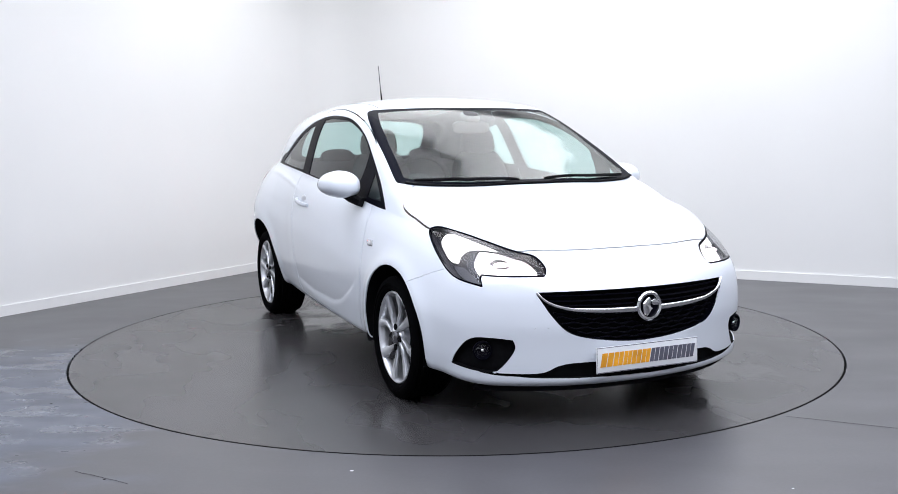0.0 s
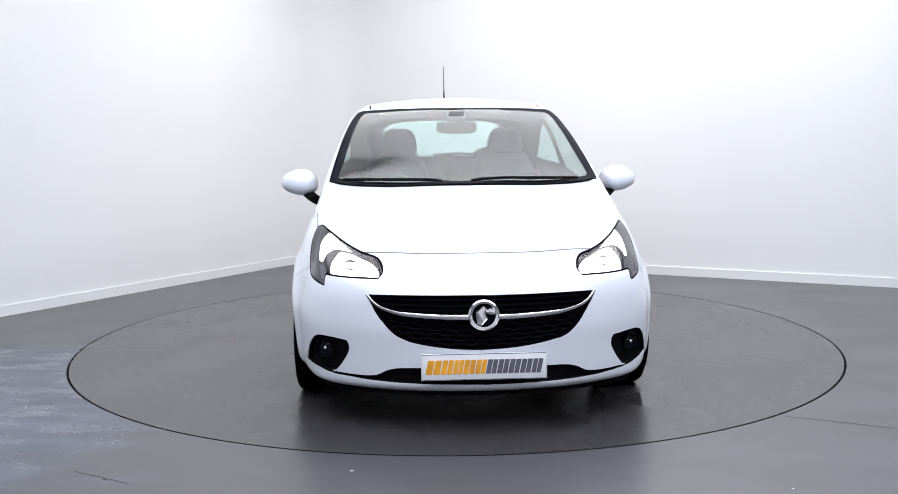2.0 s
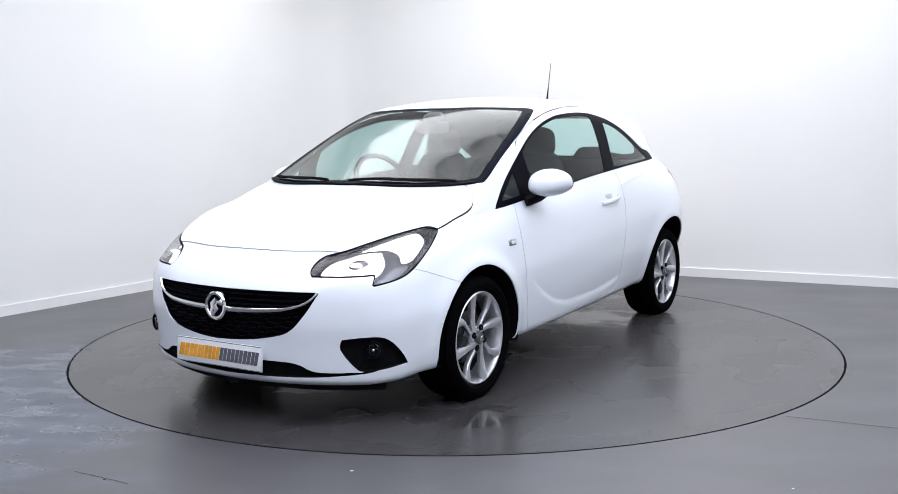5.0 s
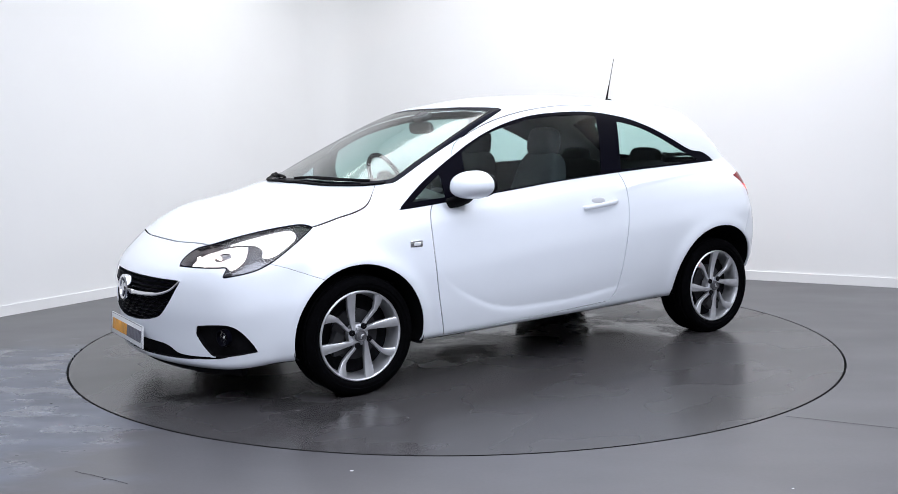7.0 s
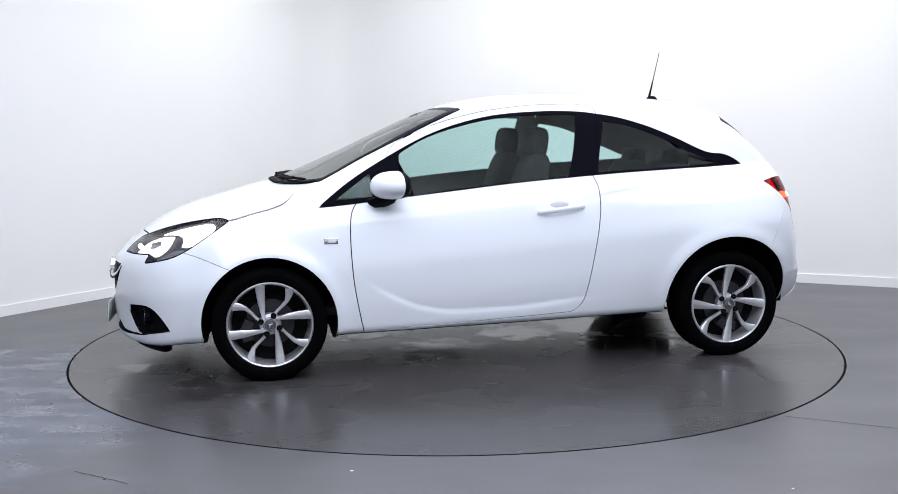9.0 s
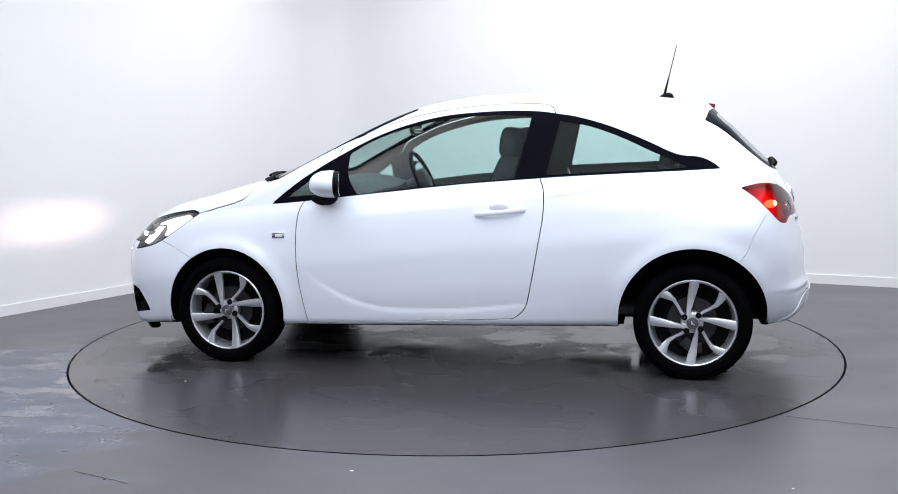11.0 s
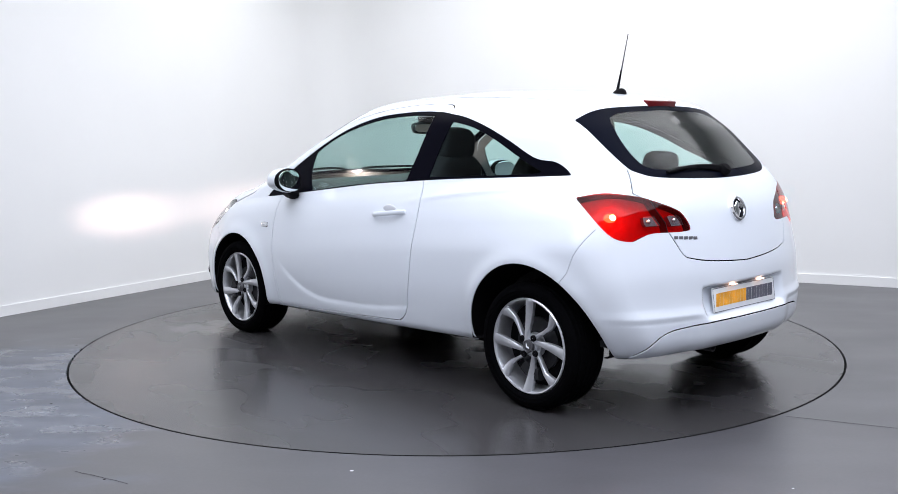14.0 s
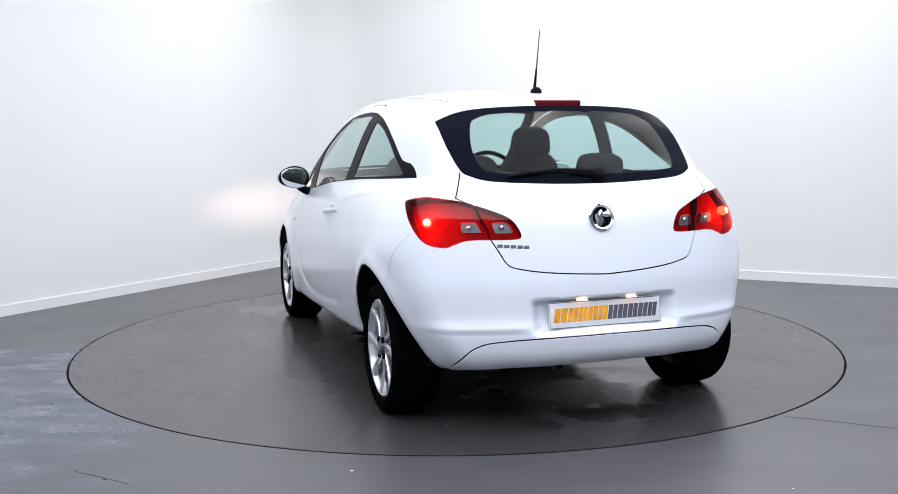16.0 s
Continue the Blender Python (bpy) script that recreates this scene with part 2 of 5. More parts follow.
def along(u, w, line):
    """Distance to an open line of points; far off it is only rough."""
    line = np.asarray(line)
    near = (u > line[:, 0].min() - 0.03) & (u < line[:, 0].max() + 0.03) & (w > line[:, 1].min() - 0.03) & (w < line[:, 1].max() + 0.03)
    out = np.full(len(u), 0.03)
    u, w = u[near], w[near]
    d = np.full(len(u), 1e9)
    for (x1, y1), (x2, y2) in zip(line[:-1], line[1:]):
        dx, dy = x2 - x1, y2 - y1
        s = np.clip(((u - x1) * dx + (w - y1) * dy) / max(dx * dx + dy * dy, 1e-12), 0, 1)
        d = np.minimum(d, (u - x1 - s * dx) ** 2 + (w - y1 - s * dy) ** 2)
    out[near] = np.sqrt(d)
    return out


# ---------------------------------------------------------------- helpers for meshes
def part(name, bm, mat, parent=None, label="", smooth=True):
    me = bpy.data.meshes.new(name)
    bmesh.ops.recalc_face_normals(bm, faces=bm.faces)
    bm.to_mesh(me)
    bm.free()
    for m in (mat if isinstance(mat, (list, tuple)) else [mat]):
        me.materials.append(m)
    if smooth:
        me.shade_smooth()
        me.set_sharp_from_angle(angle=radians(35))
    ob = new(name, me)
    if parent:
        ob.parent = parent
    if label:
        ob["label"] = label
    return ob


def box(bm, x0, x1, y0, y1, z0, z1, bevel=0.0, m=None):
    r = bmesh.ops.create_cube(bm, size=1)["verts"]
    for v in r:
        v.co = Vector((x0 + (v.co.x + 0.5) * (x1 - x0), y0 + (v.co.y + 0.5) * (y1 - y0), z0 + (v.co.z + 0.5) * (z1 - z0)))
    if bevel:
        edges = list({e for v in r for e in v.link_edges})
        r = [v for v in bmesh.ops.bevel(bm, geom=edges, offset=bevel, segments=2, affect="EDGES", profile=0.5)["verts"]]
    if m is not None:
        bmesh.ops.transform(bm, matrix=m, verts=list({v for v in r}))
    return r


# ---------------------------------------------------------------- the studio
WALL = material("white_wall_paint", (0.75, 0.75, 0.75), 0.6, vary=0.015, scale=1.2, bump=0.1, bump_scale=150)


def floor_paint(name, colour, tint, rough, wet, blue_patch=None, splashes=()):
    """Painted concrete: broad cloudy tint, streaks, fine grain and a gloss that wanders. blue_patch: a streaky bluish
    patch, (x, y, radius, colour), wet in places.
    splashes: spots (x, y, radius) where water has spread."""
    m = bpy.data.materials.new(name)
    m.use_nodes = True
    nt = m.node_tree
    b = nt.nodes["Principled BSDF"]
    b.inputs["Specular IOR Level"].default_value = 0.45
    tc = nt.nodes.new("ShaderNodeTexCoord")

    def noise_node(scale, detail, stretch=(1, 1, 1), turn=0.0):
        mp, n = nt.nodes.new("ShaderNodeMapping"), nt.nodes.new("ShaderNodeTexNoise")
        mp.inputs["Scale"].default_value, mp.inputs["Rotation"].default_value = stretch, (0, 0, turn)
        n.inputs["Scale"].default_value, n.inputs["Detail"].default_value = scale, detail
        nt.links.new(tc.outputs["Object"], mp.inputs[0])
        nt.links.new(mp.outputs[0], n.inputs["Vector"])
        return n.outputs[0]

    def ramp(src, lo, hi, c0, c1):
        r = nt.nodes.new("ShaderNodeValToRGB")
        r.color_ramp.elements[0].position, r.color_ramp.elements[1].position = lo, hi
        r.color_ramp.elements[0].color, r.color_ramp.elements[1].color = (*c0, 1), (*c1, 1)
        nt.links.new(src, r.inputs[0])
        return r.outputs[0]

    def mix(kind, fac, a, c):
        x = nt.nodes.new("ShaderNodeMix")
        x.data_type, x.blend_type = "RGBA", kind
        if isinstance(fac, float):
            x.inputs[0].default_value = fac
        else:
            nt.links.new(fac, x.inputs[0])
        nt.links.new(a, x.inputs[6])
        nt.links.new(c, x.inputs[7])
        return x.outputs[2]

    def calc(kind, a, c):
        x = nt.nodes.new("ShaderNodeMath")
        x.operation = kind
        for slot, q in zip(x.inputs, (a, c)):
            if isinstance(q, float):
                slot.default_value = q
            else:
                nt.links.new(q, slot)
        return x.outputs[0]

    def spread(src, lo, hi, to0, to1):
        x = nt.nodes.new("ShaderNodeMapRange")
        for k, q in enumerate((lo, hi, to0, to1)):
            x.inputs[k + 1].default_value = q
        nt.links.new(src, x.inputs[0])
        return x.outputs[0]

    paint = ramp(noise_node(0.9, 2), 0.15, 0.85, colour, tint)
    streaks = ramp(noise_node(2.6, 2, (1.0, 2.4, 1.0), 0.3), 0.15, 0.85, (0.80, 0.80, 0.79), (1.0, 1.0, 1.0))
    grain = ramp(noise_node(60, 2), 0.15, 0.85, (0.86, 0.86, 0.86), (1.0, 1.0, 1.0))
    gloss = spread(noise_node(1.3, 2, (1.0, 1.6, 1.0)), 0.1, 0.9, rough - wet, rough + 0.08)
    def reach(px, py, r, ragged):
        """Distance from a place over a radius, made uneven by noise."""
        mp, far = nt.nodes.new("ShaderNodeMapping"), nt.nodes.new("ShaderNodeVectorMath")
        mp.inputs["Location"].default_value = (-px, -py, 0)
        far.operation = "LENGTH"
        nt.links.new(tc.outputs["Object"], mp.inputs[0])
        nt.links.new(mp.outputs[0], far.inputs[0])
        return calc("ADD", calc("DIVIDE", far.outputs["Value"], r), ragged)

    if blue_patch:
        sx, sy, sr, sc = blue_patch
        near = reach(sx, sy, sr, calc("MULTIPLY", calc("SUBTRACT", noise_node(1.6, 5, (1.0, 1.8, 1.0), 0.25), 0.5), 1.5))
        inside = spread(near, 0.70, 1.05, 1.0, 0.0)
        blue_streaks = ramp(noise_node(3.0, 6, (1.0, 2.6, 1.0), 0.2), 0.36, 0.62, (0.66 * sc[0], 0.66 * sc[1], 0.68 * sc[2]), sc)
        paint = mix("MIX", inside, paint, blue_streaks)
        puddle = spread(noise_node(4.2, 3, (1.0, 2.0, 1.0), 0.2), 0.50, 0.62, 0.0, 0.7)
        gloss = calc("MULTIPLY", gloss, calc("SUBTRACT", 1.0, calc("MULTIPLY", puddle, inside)))
    if splashes:
        ragged = calc("MULTIPLY", calc("SUBTRACT", noise_node(7.0, 2), 0.5), 2.2)
        nearest = None
        for px, py, r in splashes:
            q = reach(px, py, r, ragged)
            nearest = q if nearest is None else calc("MINIMUM", nearest, q)
        film = spread(nearest, 0.45, 1.0, 1.0, 0.0)
        gloss = calc("MULTIPLY", gloss, calc("SUBTRACT", 1.0, calc("MULTIPLY", film, 0.62)))
        paint = mix("MIX", calc("MULTIPLY", film, 0.35), paint, ramp(film, 0.0, 1.0, (0.02, 0.019, 0.018), (0.02, 0.019, 0.018)))
    nt.links.new(mix("MULTIPLY", 1.0, mix("MULTIPLY", 1.0, paint, streaks), grain), b.inputs["Base Color"])
    nt.links.new(gloss, b.inputs["Roughness"])
    bp = nt.nodes.new("ShaderNodeBump")
    bp.inputs["Strength"].default_value, bp.inputs["Distance"].default_value = 0.02, 0.001
    nt.links.new(noise_node(30, 4), bp.inputs["Height"])
    nt.links.new(bp.outputs[0], b.inputs["Normal"])
    return m


EPOXY = floor_paint("grey_epoxy_floor", (0.079, 0.077, 0.084), (0.093, 0.091, 0.101), 0.34, 0.06, (-2.35, -1.35, 1.35, (0.118, 0.130, 0.165)))
DISC = floor_paint("grey_turntable_paint", (0.060, 0.057, 0.062), (0.050, 0.048, 0.048), 0.26, 0.06, splashes=(
    (1.42, 1.00, 0.20), (1.47, 0.80, 0.14), (1.84, 0.37, 0.12), (-1.00, 0.45, 0.34), (-0.94, -0.20, 0.34), (-0.40, -0.05, 0.25), (0.15, 0.30, 0.28), (0.50, -0.35, 0.28),
    (-0.85, -0.58, 0.26), (-1.26, -0.44, 0.18), (-1.78, -0.05, 0.17), (-1.82, 0.27, 0.12), (-1.80, -0.26, 0.14)))
JOINT = material("dark_joint", (0.04, 0.04, 0.042), 0.7)
GROOVE = material("dark_groove", (0.008, 0.008, 0.008), 0.8)


def studio():
    bm = bmesh.new()
    R = 2.233
    # floor sheet with a round hole for the turntable
    rings = []
    n = 180
    for r in (R + 0.006, 3.2, 12.0):
        rings.append([bm.verts.new((r * math.cos(2 * math.pi * i / n), r * math.sin(2 * math.pi * i / n), 0)) for i in range(n)])
    for a, b in zip(rings, rings[1:]):
        for i in range(n):
            bm.faces.new((a[i], b[i], b[(i + 1) % n], a[(i + 1) % n]))
    low = [bm.verts.new((v.co.x, v.co.y, -0.05)) for v in rings[0]]
    for i in range(n):
        bm.faces.new((low[i], rings[0][i], rings[0][(i + 1) % n], low[(i + 1) % n]))
    tagged(part("floor", bm, EPOXY), "smooth grey epoxy studio floor, scuffed and slightly glossy", "floor", kind="structure")
    bm = bmesh.new()
    bmesh.ops.create_circle(bm, cap_ends=True, segments=180, radius=R + 0.1)
    for v in bm.verts:
        v.co.z = -0.05
    tagged(part("turntable_pit", bm, GROOVE), "dark pit under the turntable edge", "pit", kind="structure")
    bm = bmesh.new()
    bmesh.ops.create_cone(bm, cap_ends=True, segments=180, radius1=R - 0.006, radius2=R - 0.006, depth=0.04)
    for v in bm.verts:
        v.co.z -= 0.02
    table = tagged(part("turntable", bm, DISC), "round grey turntable disc flush with the floor", "turntable")
    bm = bmesh.new()
    spin_ring = [(R - 0.0055, 0.0005), (R - 0.0055, -0.03), (R - 0.002, -0.03), (R - 0.002, -0.001)]
    cols = [[bm.verts.new((a * math.cos(2 * math.pi * k / 180), a * math.sin(2 * math.pi * k / 180), z)) for a, z in spin_ring] for k in range(180)]
    for a, b in zip(cols, cols[1:] + cols[:1]):
        for k in range(3):
            bm.faces.new((a[k], b[k], b[k + 1], a[k + 1]))
    part("edge_trim", bm, GROOVE, table, "thin dark metal edge of the turntable")
    # joints and specks in the floor
    for name, (x0, y0), (x1, y1), w in (("floor_joint", (1.445, -1.75), (3.2, -2.56), 0.004), ("floor_crack", (-1.445, -2.369), (-1.193, -2.51), 0.003)):
        bm = bmesh.new()
        d = Vector((y0 - y1, x1 - x0, 0)).normalized() * w
        n = 12
        prev = None
        for k in range(n + 1):
            c = Vector((x0 + (x1 - x0) * k / n, y0 + (y1 - y0) * k / n, 0.001)) + d * random.uniform(-1, 1)
            pair = (bm.verts.new(c + d * 0.5), bm.verts.new(c - d * 0.5), bm.verts.new(c + Vector((0, 0, 0.0008))))
            if prev:
                bm.faces.new((prev[0], pair[0], pair[2], prev[2]))
                bm.faces.new((prev[2], pair[2], pair[1], prev[1]))
            prev = pair
        tagged(part(name, bm, JOINT), "thin dark line in the painted floor", "joint", kind="structure")
    for name, px, py, r, mat in (("paint_fleck", -0.394, -2.393, 0.007, WALL), ("paint_fleck", 1.18, -2.62, 0.004, WALL), ("grit_speck", -1.92, -1.42, 0.006, GROOVE), ("grit_speck", -1.30, -2.46, 0.005, GROOVE)):
        bm = bmesh.new()
        bmesh.ops.create_icosphere(bm, subdivisions=1, radius=r, matrix=Matrix.Translation((px, py, 0.0005)) @ Matrix.Diagonal((1.3, 0.9, 0.3, 1)))
        tagged(part(name, bm, mat), "tiny speck of dried paint or grit on the floor", "speck", kind="structure")
    # walls
    corner, left_dir, right_dir = Vector((WCX, WCY)), Vector(LDIR), Vector(RDIR)
    H, r = 3.4, 0.5

    def run(off, z0, z1, name, mat, label, cat):
        bm = bmesh.new()
        path = [corner + left_dir * 9, corner + left_dir * r]
        for k in range(1, 12):
            s = k / 12
            path.append(corner + left_dir * r * (1 - s) ** 2 + right_dir * r * s ** 2)
        path += [corner + right_dir * r, corner + right_dir * 9]
        inner = (left_dir + right_dir).normalized()
        cols = []
        for i, p in enumerate(path):
            a, b = path[max(i - 1, 0)], path[min(i + 1, len(path) - 1)]
            d = (b - a).normalized()
            nrm = Vector((-d.y, d.x))
            if nrm.dot(inner) < 0:
                nrm = -nrm
            q0, q1 = p + nrm * off[0], p + nrm * off[1]
            cols.append([bm.verts.new((q.x, q.y, z)) for q, z in ((q0, z0), (q0, z1), (q1, z1), (q1, z0))])
        for a, b in zip(cols, cols[1:]):
            for k in range(4):
                bm.faces.new((a[k], b[k], b[(k + 1) % 4], a[(k + 1) % 4]))
        bm.faces.new(cols[0])
        bm.faces.new(cols[-1][::-1])
        return tagged(part(name, bm, mat), label, cat, kind="structure")

    run((-0.15, 0.0), 0.0, H, "wall_back", WALL, "plain white painted studio wall with rounded corner", "wall")
    run((0.0, 0.014), 0.0, 0.075, "baseboard", WALL, "white painted skirting board along the wall", "baseboard")
    # unseen walls close the room; the front one stands near to bounce light
    bm = bmesh.new()
    box(bm, -7.5, 9.5, -7.4, -7.2, 0, H)
    tagged(part("wall_front_bounce", bm, WALL), "plain white wall added out of view", "wall", kind="structure")
    bm = bmesh.new()
    box(bm, -7.5, -7.3, -8.5, 3, 0, H)
    tagged(part("wall_west", bm, WALL), "plain white wall added out of view", "wall", kind="structure")
    bm = bmesh.new()
    box(bm, 8.5, 8.7, -8.5, 3, 0, H)
    tagged(part("wall_east", bm, WALL), "plain white wall added out of view", "wall", kind="structure")
    bm = bmesh.new()
    box(bm, -9, 10, -9, 8, H, H + 0.15)
    tagged(part("ceiling", bm, WALL), "plain white studio ceiling", "ceiling", kind="structure")
    return table


WCX, WCY, LDIR, RDIR = -1.231, 4.067, (-0.527, -0.85), (0.895, -0.447)
table = studio()
car = tagged(new("car"), "white three-door hatchback with silver alloy wheels on a turntable, lights on", "car")



# ---------------------------------------------------------------- car body: panels
def glass(name, tint, face_on=0.04, rough=0.02):
    """A thin clear pane: tinted see-through, with a gloss that grows towards the grazing view."""
    m = bpy.data.materials.new(name)
    m.use_nodes = True
    nt = m.node_tree
    nt.nodes.remove(nt.nodes["Principled BSDF"])
    a, b, mix, lw, pw, mr = (nt.nodes.new(k) for k in ("ShaderNodeBsdfTransparent", "ShaderNodeBsdfGlossy", "ShaderNodeMixShader", "ShaderNodeLayerWeight", "ShaderNodeMath", "ShaderNodeMapRange"))
    a.inputs[0].default_value = (*tint, 1)
    b.inputs["Roughness"].default_value = rough
    pw.operation = "POWER"
    pw.inputs[1].default_value = 4.6
    mr.inputs[3].default_value, mr.inputs[4].default_value = face_on, 1.0
    lw.inputs[0].default_value = 0.5
    nt.links.new(lw.outputs["Facing"], pw.inputs[0])
    nt.links.new(pw.outputs[0], mr.inputs[0])
    nt.links.new(mr.outputs[0], mix.inputs[0])
    nt.links.new(a.outputs[0], mix.inputs[1])
    if face_on:
        nt.links.new(b.outputs[0], mix.inputs[2])
    else:
        nt.links.new(a.outputs[0], mix.inputs[2])
    nt.links.new(mix.outputs[0], nt.nodes["Material Output"].inputs[0])
    return m


INNER = glass("inner_glass_face", (0.97, 0.97, 0.97), 0.0)
GLASS = glass("green_tinted_glass", (0.73, 0.89, 0.86), 0.010, 0.08)
LENS = glass("clear_lamp_lens", (0.93, 0.93, 0.94))
RED_LENS = glass("red_lamp_lens", (0.62, 0.02, 0.025), 0.022)
SMOKE = material("frit_black_glass_edge", (0.004, 0.005, 0.010), 0.25, spec=0.01)
BOWL = material("lamp_reflector", (0.75, 0.76, 0.78), 0.25, metal=0.9)
HOUSING = material("dark_lamp_housing", (0.05, 0.05, 0.06), 0.35)
BULB = material("lit_headlamp_bulb", (1, 1, 1), 0.5, glow=(1.0, 0.74, 0.68), power=9500)
DRL = material("lit_running_lamp", (0.9, 0.9, 0.92), 0.4, glow=(1.0, 0.97, 0.95), power=2.2)
# the red bowl's own glow stands in for bulb light spread over it
RED_BOWL = material("glowing_red_reflector", (0.62, 0.05, 0.05), 0.4, vary=0.2, scale=60, glow=(1.0, 0.03, 0.03), power=0.20)
TAIL_BULB = material("lit_tail_bulb", (1, 0.5, 0.3), 0.5, glow=(1.0, 0.30, 0.08), power=46)
PLATE_BULB = material("lit_plate_lamp", (1, 0.8, 0.7), 0.5, glow=(1.0, 0.62, 0.45), power=2.5)

v, t = skin(0.012)
lab = np.zeros(len(t), int)
LEFT, DROP = 100, -1          # labels of the car's left side are those of the right plus LEFT


def region(source, to, flat, shape, where=None, grow=0.0, both=False):
    """Cuts a shape, laid out in the plane flat(x, |y|, z), out of the panels in source; where limits it to part of the body."""
    global v, t, lab
    x, y, z = v.T
    a, b = flat(x, np.abs(y), z)
    g = within(a, b, shape) - grow
    if where is not None:
        g = np.maximum(g, where(x, np.abs(y), z))
    v, t, lab = cut(v, t, lab, source, g, to)


def seam(source, flat, line, where=None, half=0.0022, to=DROP):
    """A narrow gap along a line."""
    global v, t, lab
    x, y, z = v.T
    a, b = flat(x, np.abs(y), z)
    g = along(a, b, line) - half
    if where is not None:
        g = np.maximum(g, where(x, np.abs(y), z))
    v, t, lab = cut(v, t, lab, source, g, to)


SIDE = lambda x, y, z: (x, z)
FACE = lambda x, y, z: (y, z)
PLAN = lambda x, y, z: (x, y)
NOSE_CORNER = lambda x, y, z: (y - x, z)
TAIL_CORNER = lambda x, y, z: (y + x, z)
(P_BODY, P_UNDER, P_DLO, P_DOORGLASS, P_QUARTER, P_TRIGLASS, P_FRIT, P_SCREEN, P_REARFRIT, P_REARGLASS, P_HEAD, P_TAIL, P_GRILLE, P_FOG, P_INTAKE,
 P_HOOD, P_DOOR, P_GATE, P_FBUMP, P_RBUMP, P_ROOF, P_STRIP, P_CLEAR, P_TAILIN, P_CLEAR2, P_HEADRIM) = range(26)

# underside and wheel arches
x, y, z = v.T
v, t, lab = cut(v, t, lab, [P_BODY], z - (FLOOR(x) + 0.010), P_UNDER)
for (hx, hz), ra in zip(HUBS, ARCHES):
    x, y, z = v.T
    v, t, lab = cut(v, t, lab, [P_BODY, P_UNDER], np.maximum(np.hypot(x - hx, z - hz) - ra, 0.48 - np.abs(y)), DROP)

# side glass
DLO = outline([(0.998, 0.878, 1), (0.857, 0.991), (0.734, 1.071), (0.608, 1.143), (0.48, 1.21), (0.352, 1.265), (0.191, 1.315), (0.0, 1.351), (-0.262, 1.367), (-0.441, 1.363),
               (-0.553, 1.349), (-0.68, 1.326), (-0.84, 1.277), (-1.0, 1.211), (-1.165, 1.136), (-1.276, 1.120), (-1.34, 1.095), (-1.386, 1.060, 1), (-1.228, 1.052), (-0.7, 1.029),
               (-0.366, 1.008), (-0.047, 0.984), (0.262, 0.952), (0.565, 0.920), (0.863, 0.888)])
DOOR_PANE = outline([(0.56, 1.150, 1), (0.416, 1.229), (0.225, 1.291), (0.0, 1.335), (-0.259, 1.350), (-0.425, 1.347, 1), (-0.388, 1.159), (-0.346, 1.014, 1), (0.1, 0.978), (0.50, 0.932, 1), (0.56, 1.03)])
QUARTER_PANE = outline([(-0.575, 1.312, 1), (-0.73, 1.282), (-0.896, 1.221), (-1.057, 1.145), (-1.21, 1.080, 1), (-1.17, 1.064), (-0.8, 1.046), (-0.51, 1.034, 1)])
TRI_PANE = outline([(0.91, 0.914, 1), (0.72, 1.052, 1), (0.712, 0.93, 1)])
far_out = lambda x, y, z: 0.45 - y
region([P_BODY], P_DLO, SIDE, DLO, far_out)
region([P_DLO], P_DOORGLASS, SIDE, DOOR_PANE, far_out)
region([P_DLO], P_QUARTER, SIDE, QUARTER_PANE, far_out)
region([P_DLO], P_TRIGLASS, SIDE, TRI_PANE, far_out)

# windscreen and rear window
SCREEN = outline([(1.236, -0.2, 1), (1.236, 0.0), (1.205, 0.3), (1.13, 0.5), (1.055, 0.62), (0.985, 0.697, 1), (0.92, 0.694), (0.745, 0.672), (0.53, 0.645), (0.33, 0.61), (0.205, 0.575, 1), (0.245, 0.32), (0.275, 0.0), (0.275, -0.2, 1)])
PANE = outline([(1.175, -0.2, 1), (1.175, 0.0), (1.15, 0.3), (1.08, 0.48), (1.0, 0.61), (0.95, 0.652, 1), (0.745, 0.622), (0.53, 0.592), (0.36, 0.56), (0.265, 0.53, 1), (0.285, 0.32), (0.305, 0.0), (0.305, -0.2, 1)])
on_top = lambda x, y, z: 0.9 - z
region([P_BODY], P_FRIT, PLAN, SCREEN, on_top)
region([P_FRIT], P_SCREEN, PLAN, PANE, on_top)
REAR = outline([(-0.2, 1.375, 1), (0.0, 1.375), (0.3, 1.366), (0.46, 1.348), (0.572, 1.305, 1), (0.572, 1.20), (0.552, 1.10), (0.52, 1.072), (0.431, 1.049), (0.194, 1.036), (0.0, 1.033), (-0.2, 1.033, 1)])
REAR_PANE = outline([(-0.2, 1.352, 1), (0.0, 1.352), (0.3, 1.342), (0.40, 1.322), (0.445, 1.285), (0.472, 1.19), (0.462, 1.11), (0.42, 1.088), (0.25, 1.075), (0.0, 1.07), (-0.2, 1.07, 1)])
behind = lambda x, y, z: x + 1.1
region([P_BODY], P_REARFRIT, FACE, REAR, behind)
region([P_REARFRIT], P_REARGLASS, FACE, REAR_PANE, behind)

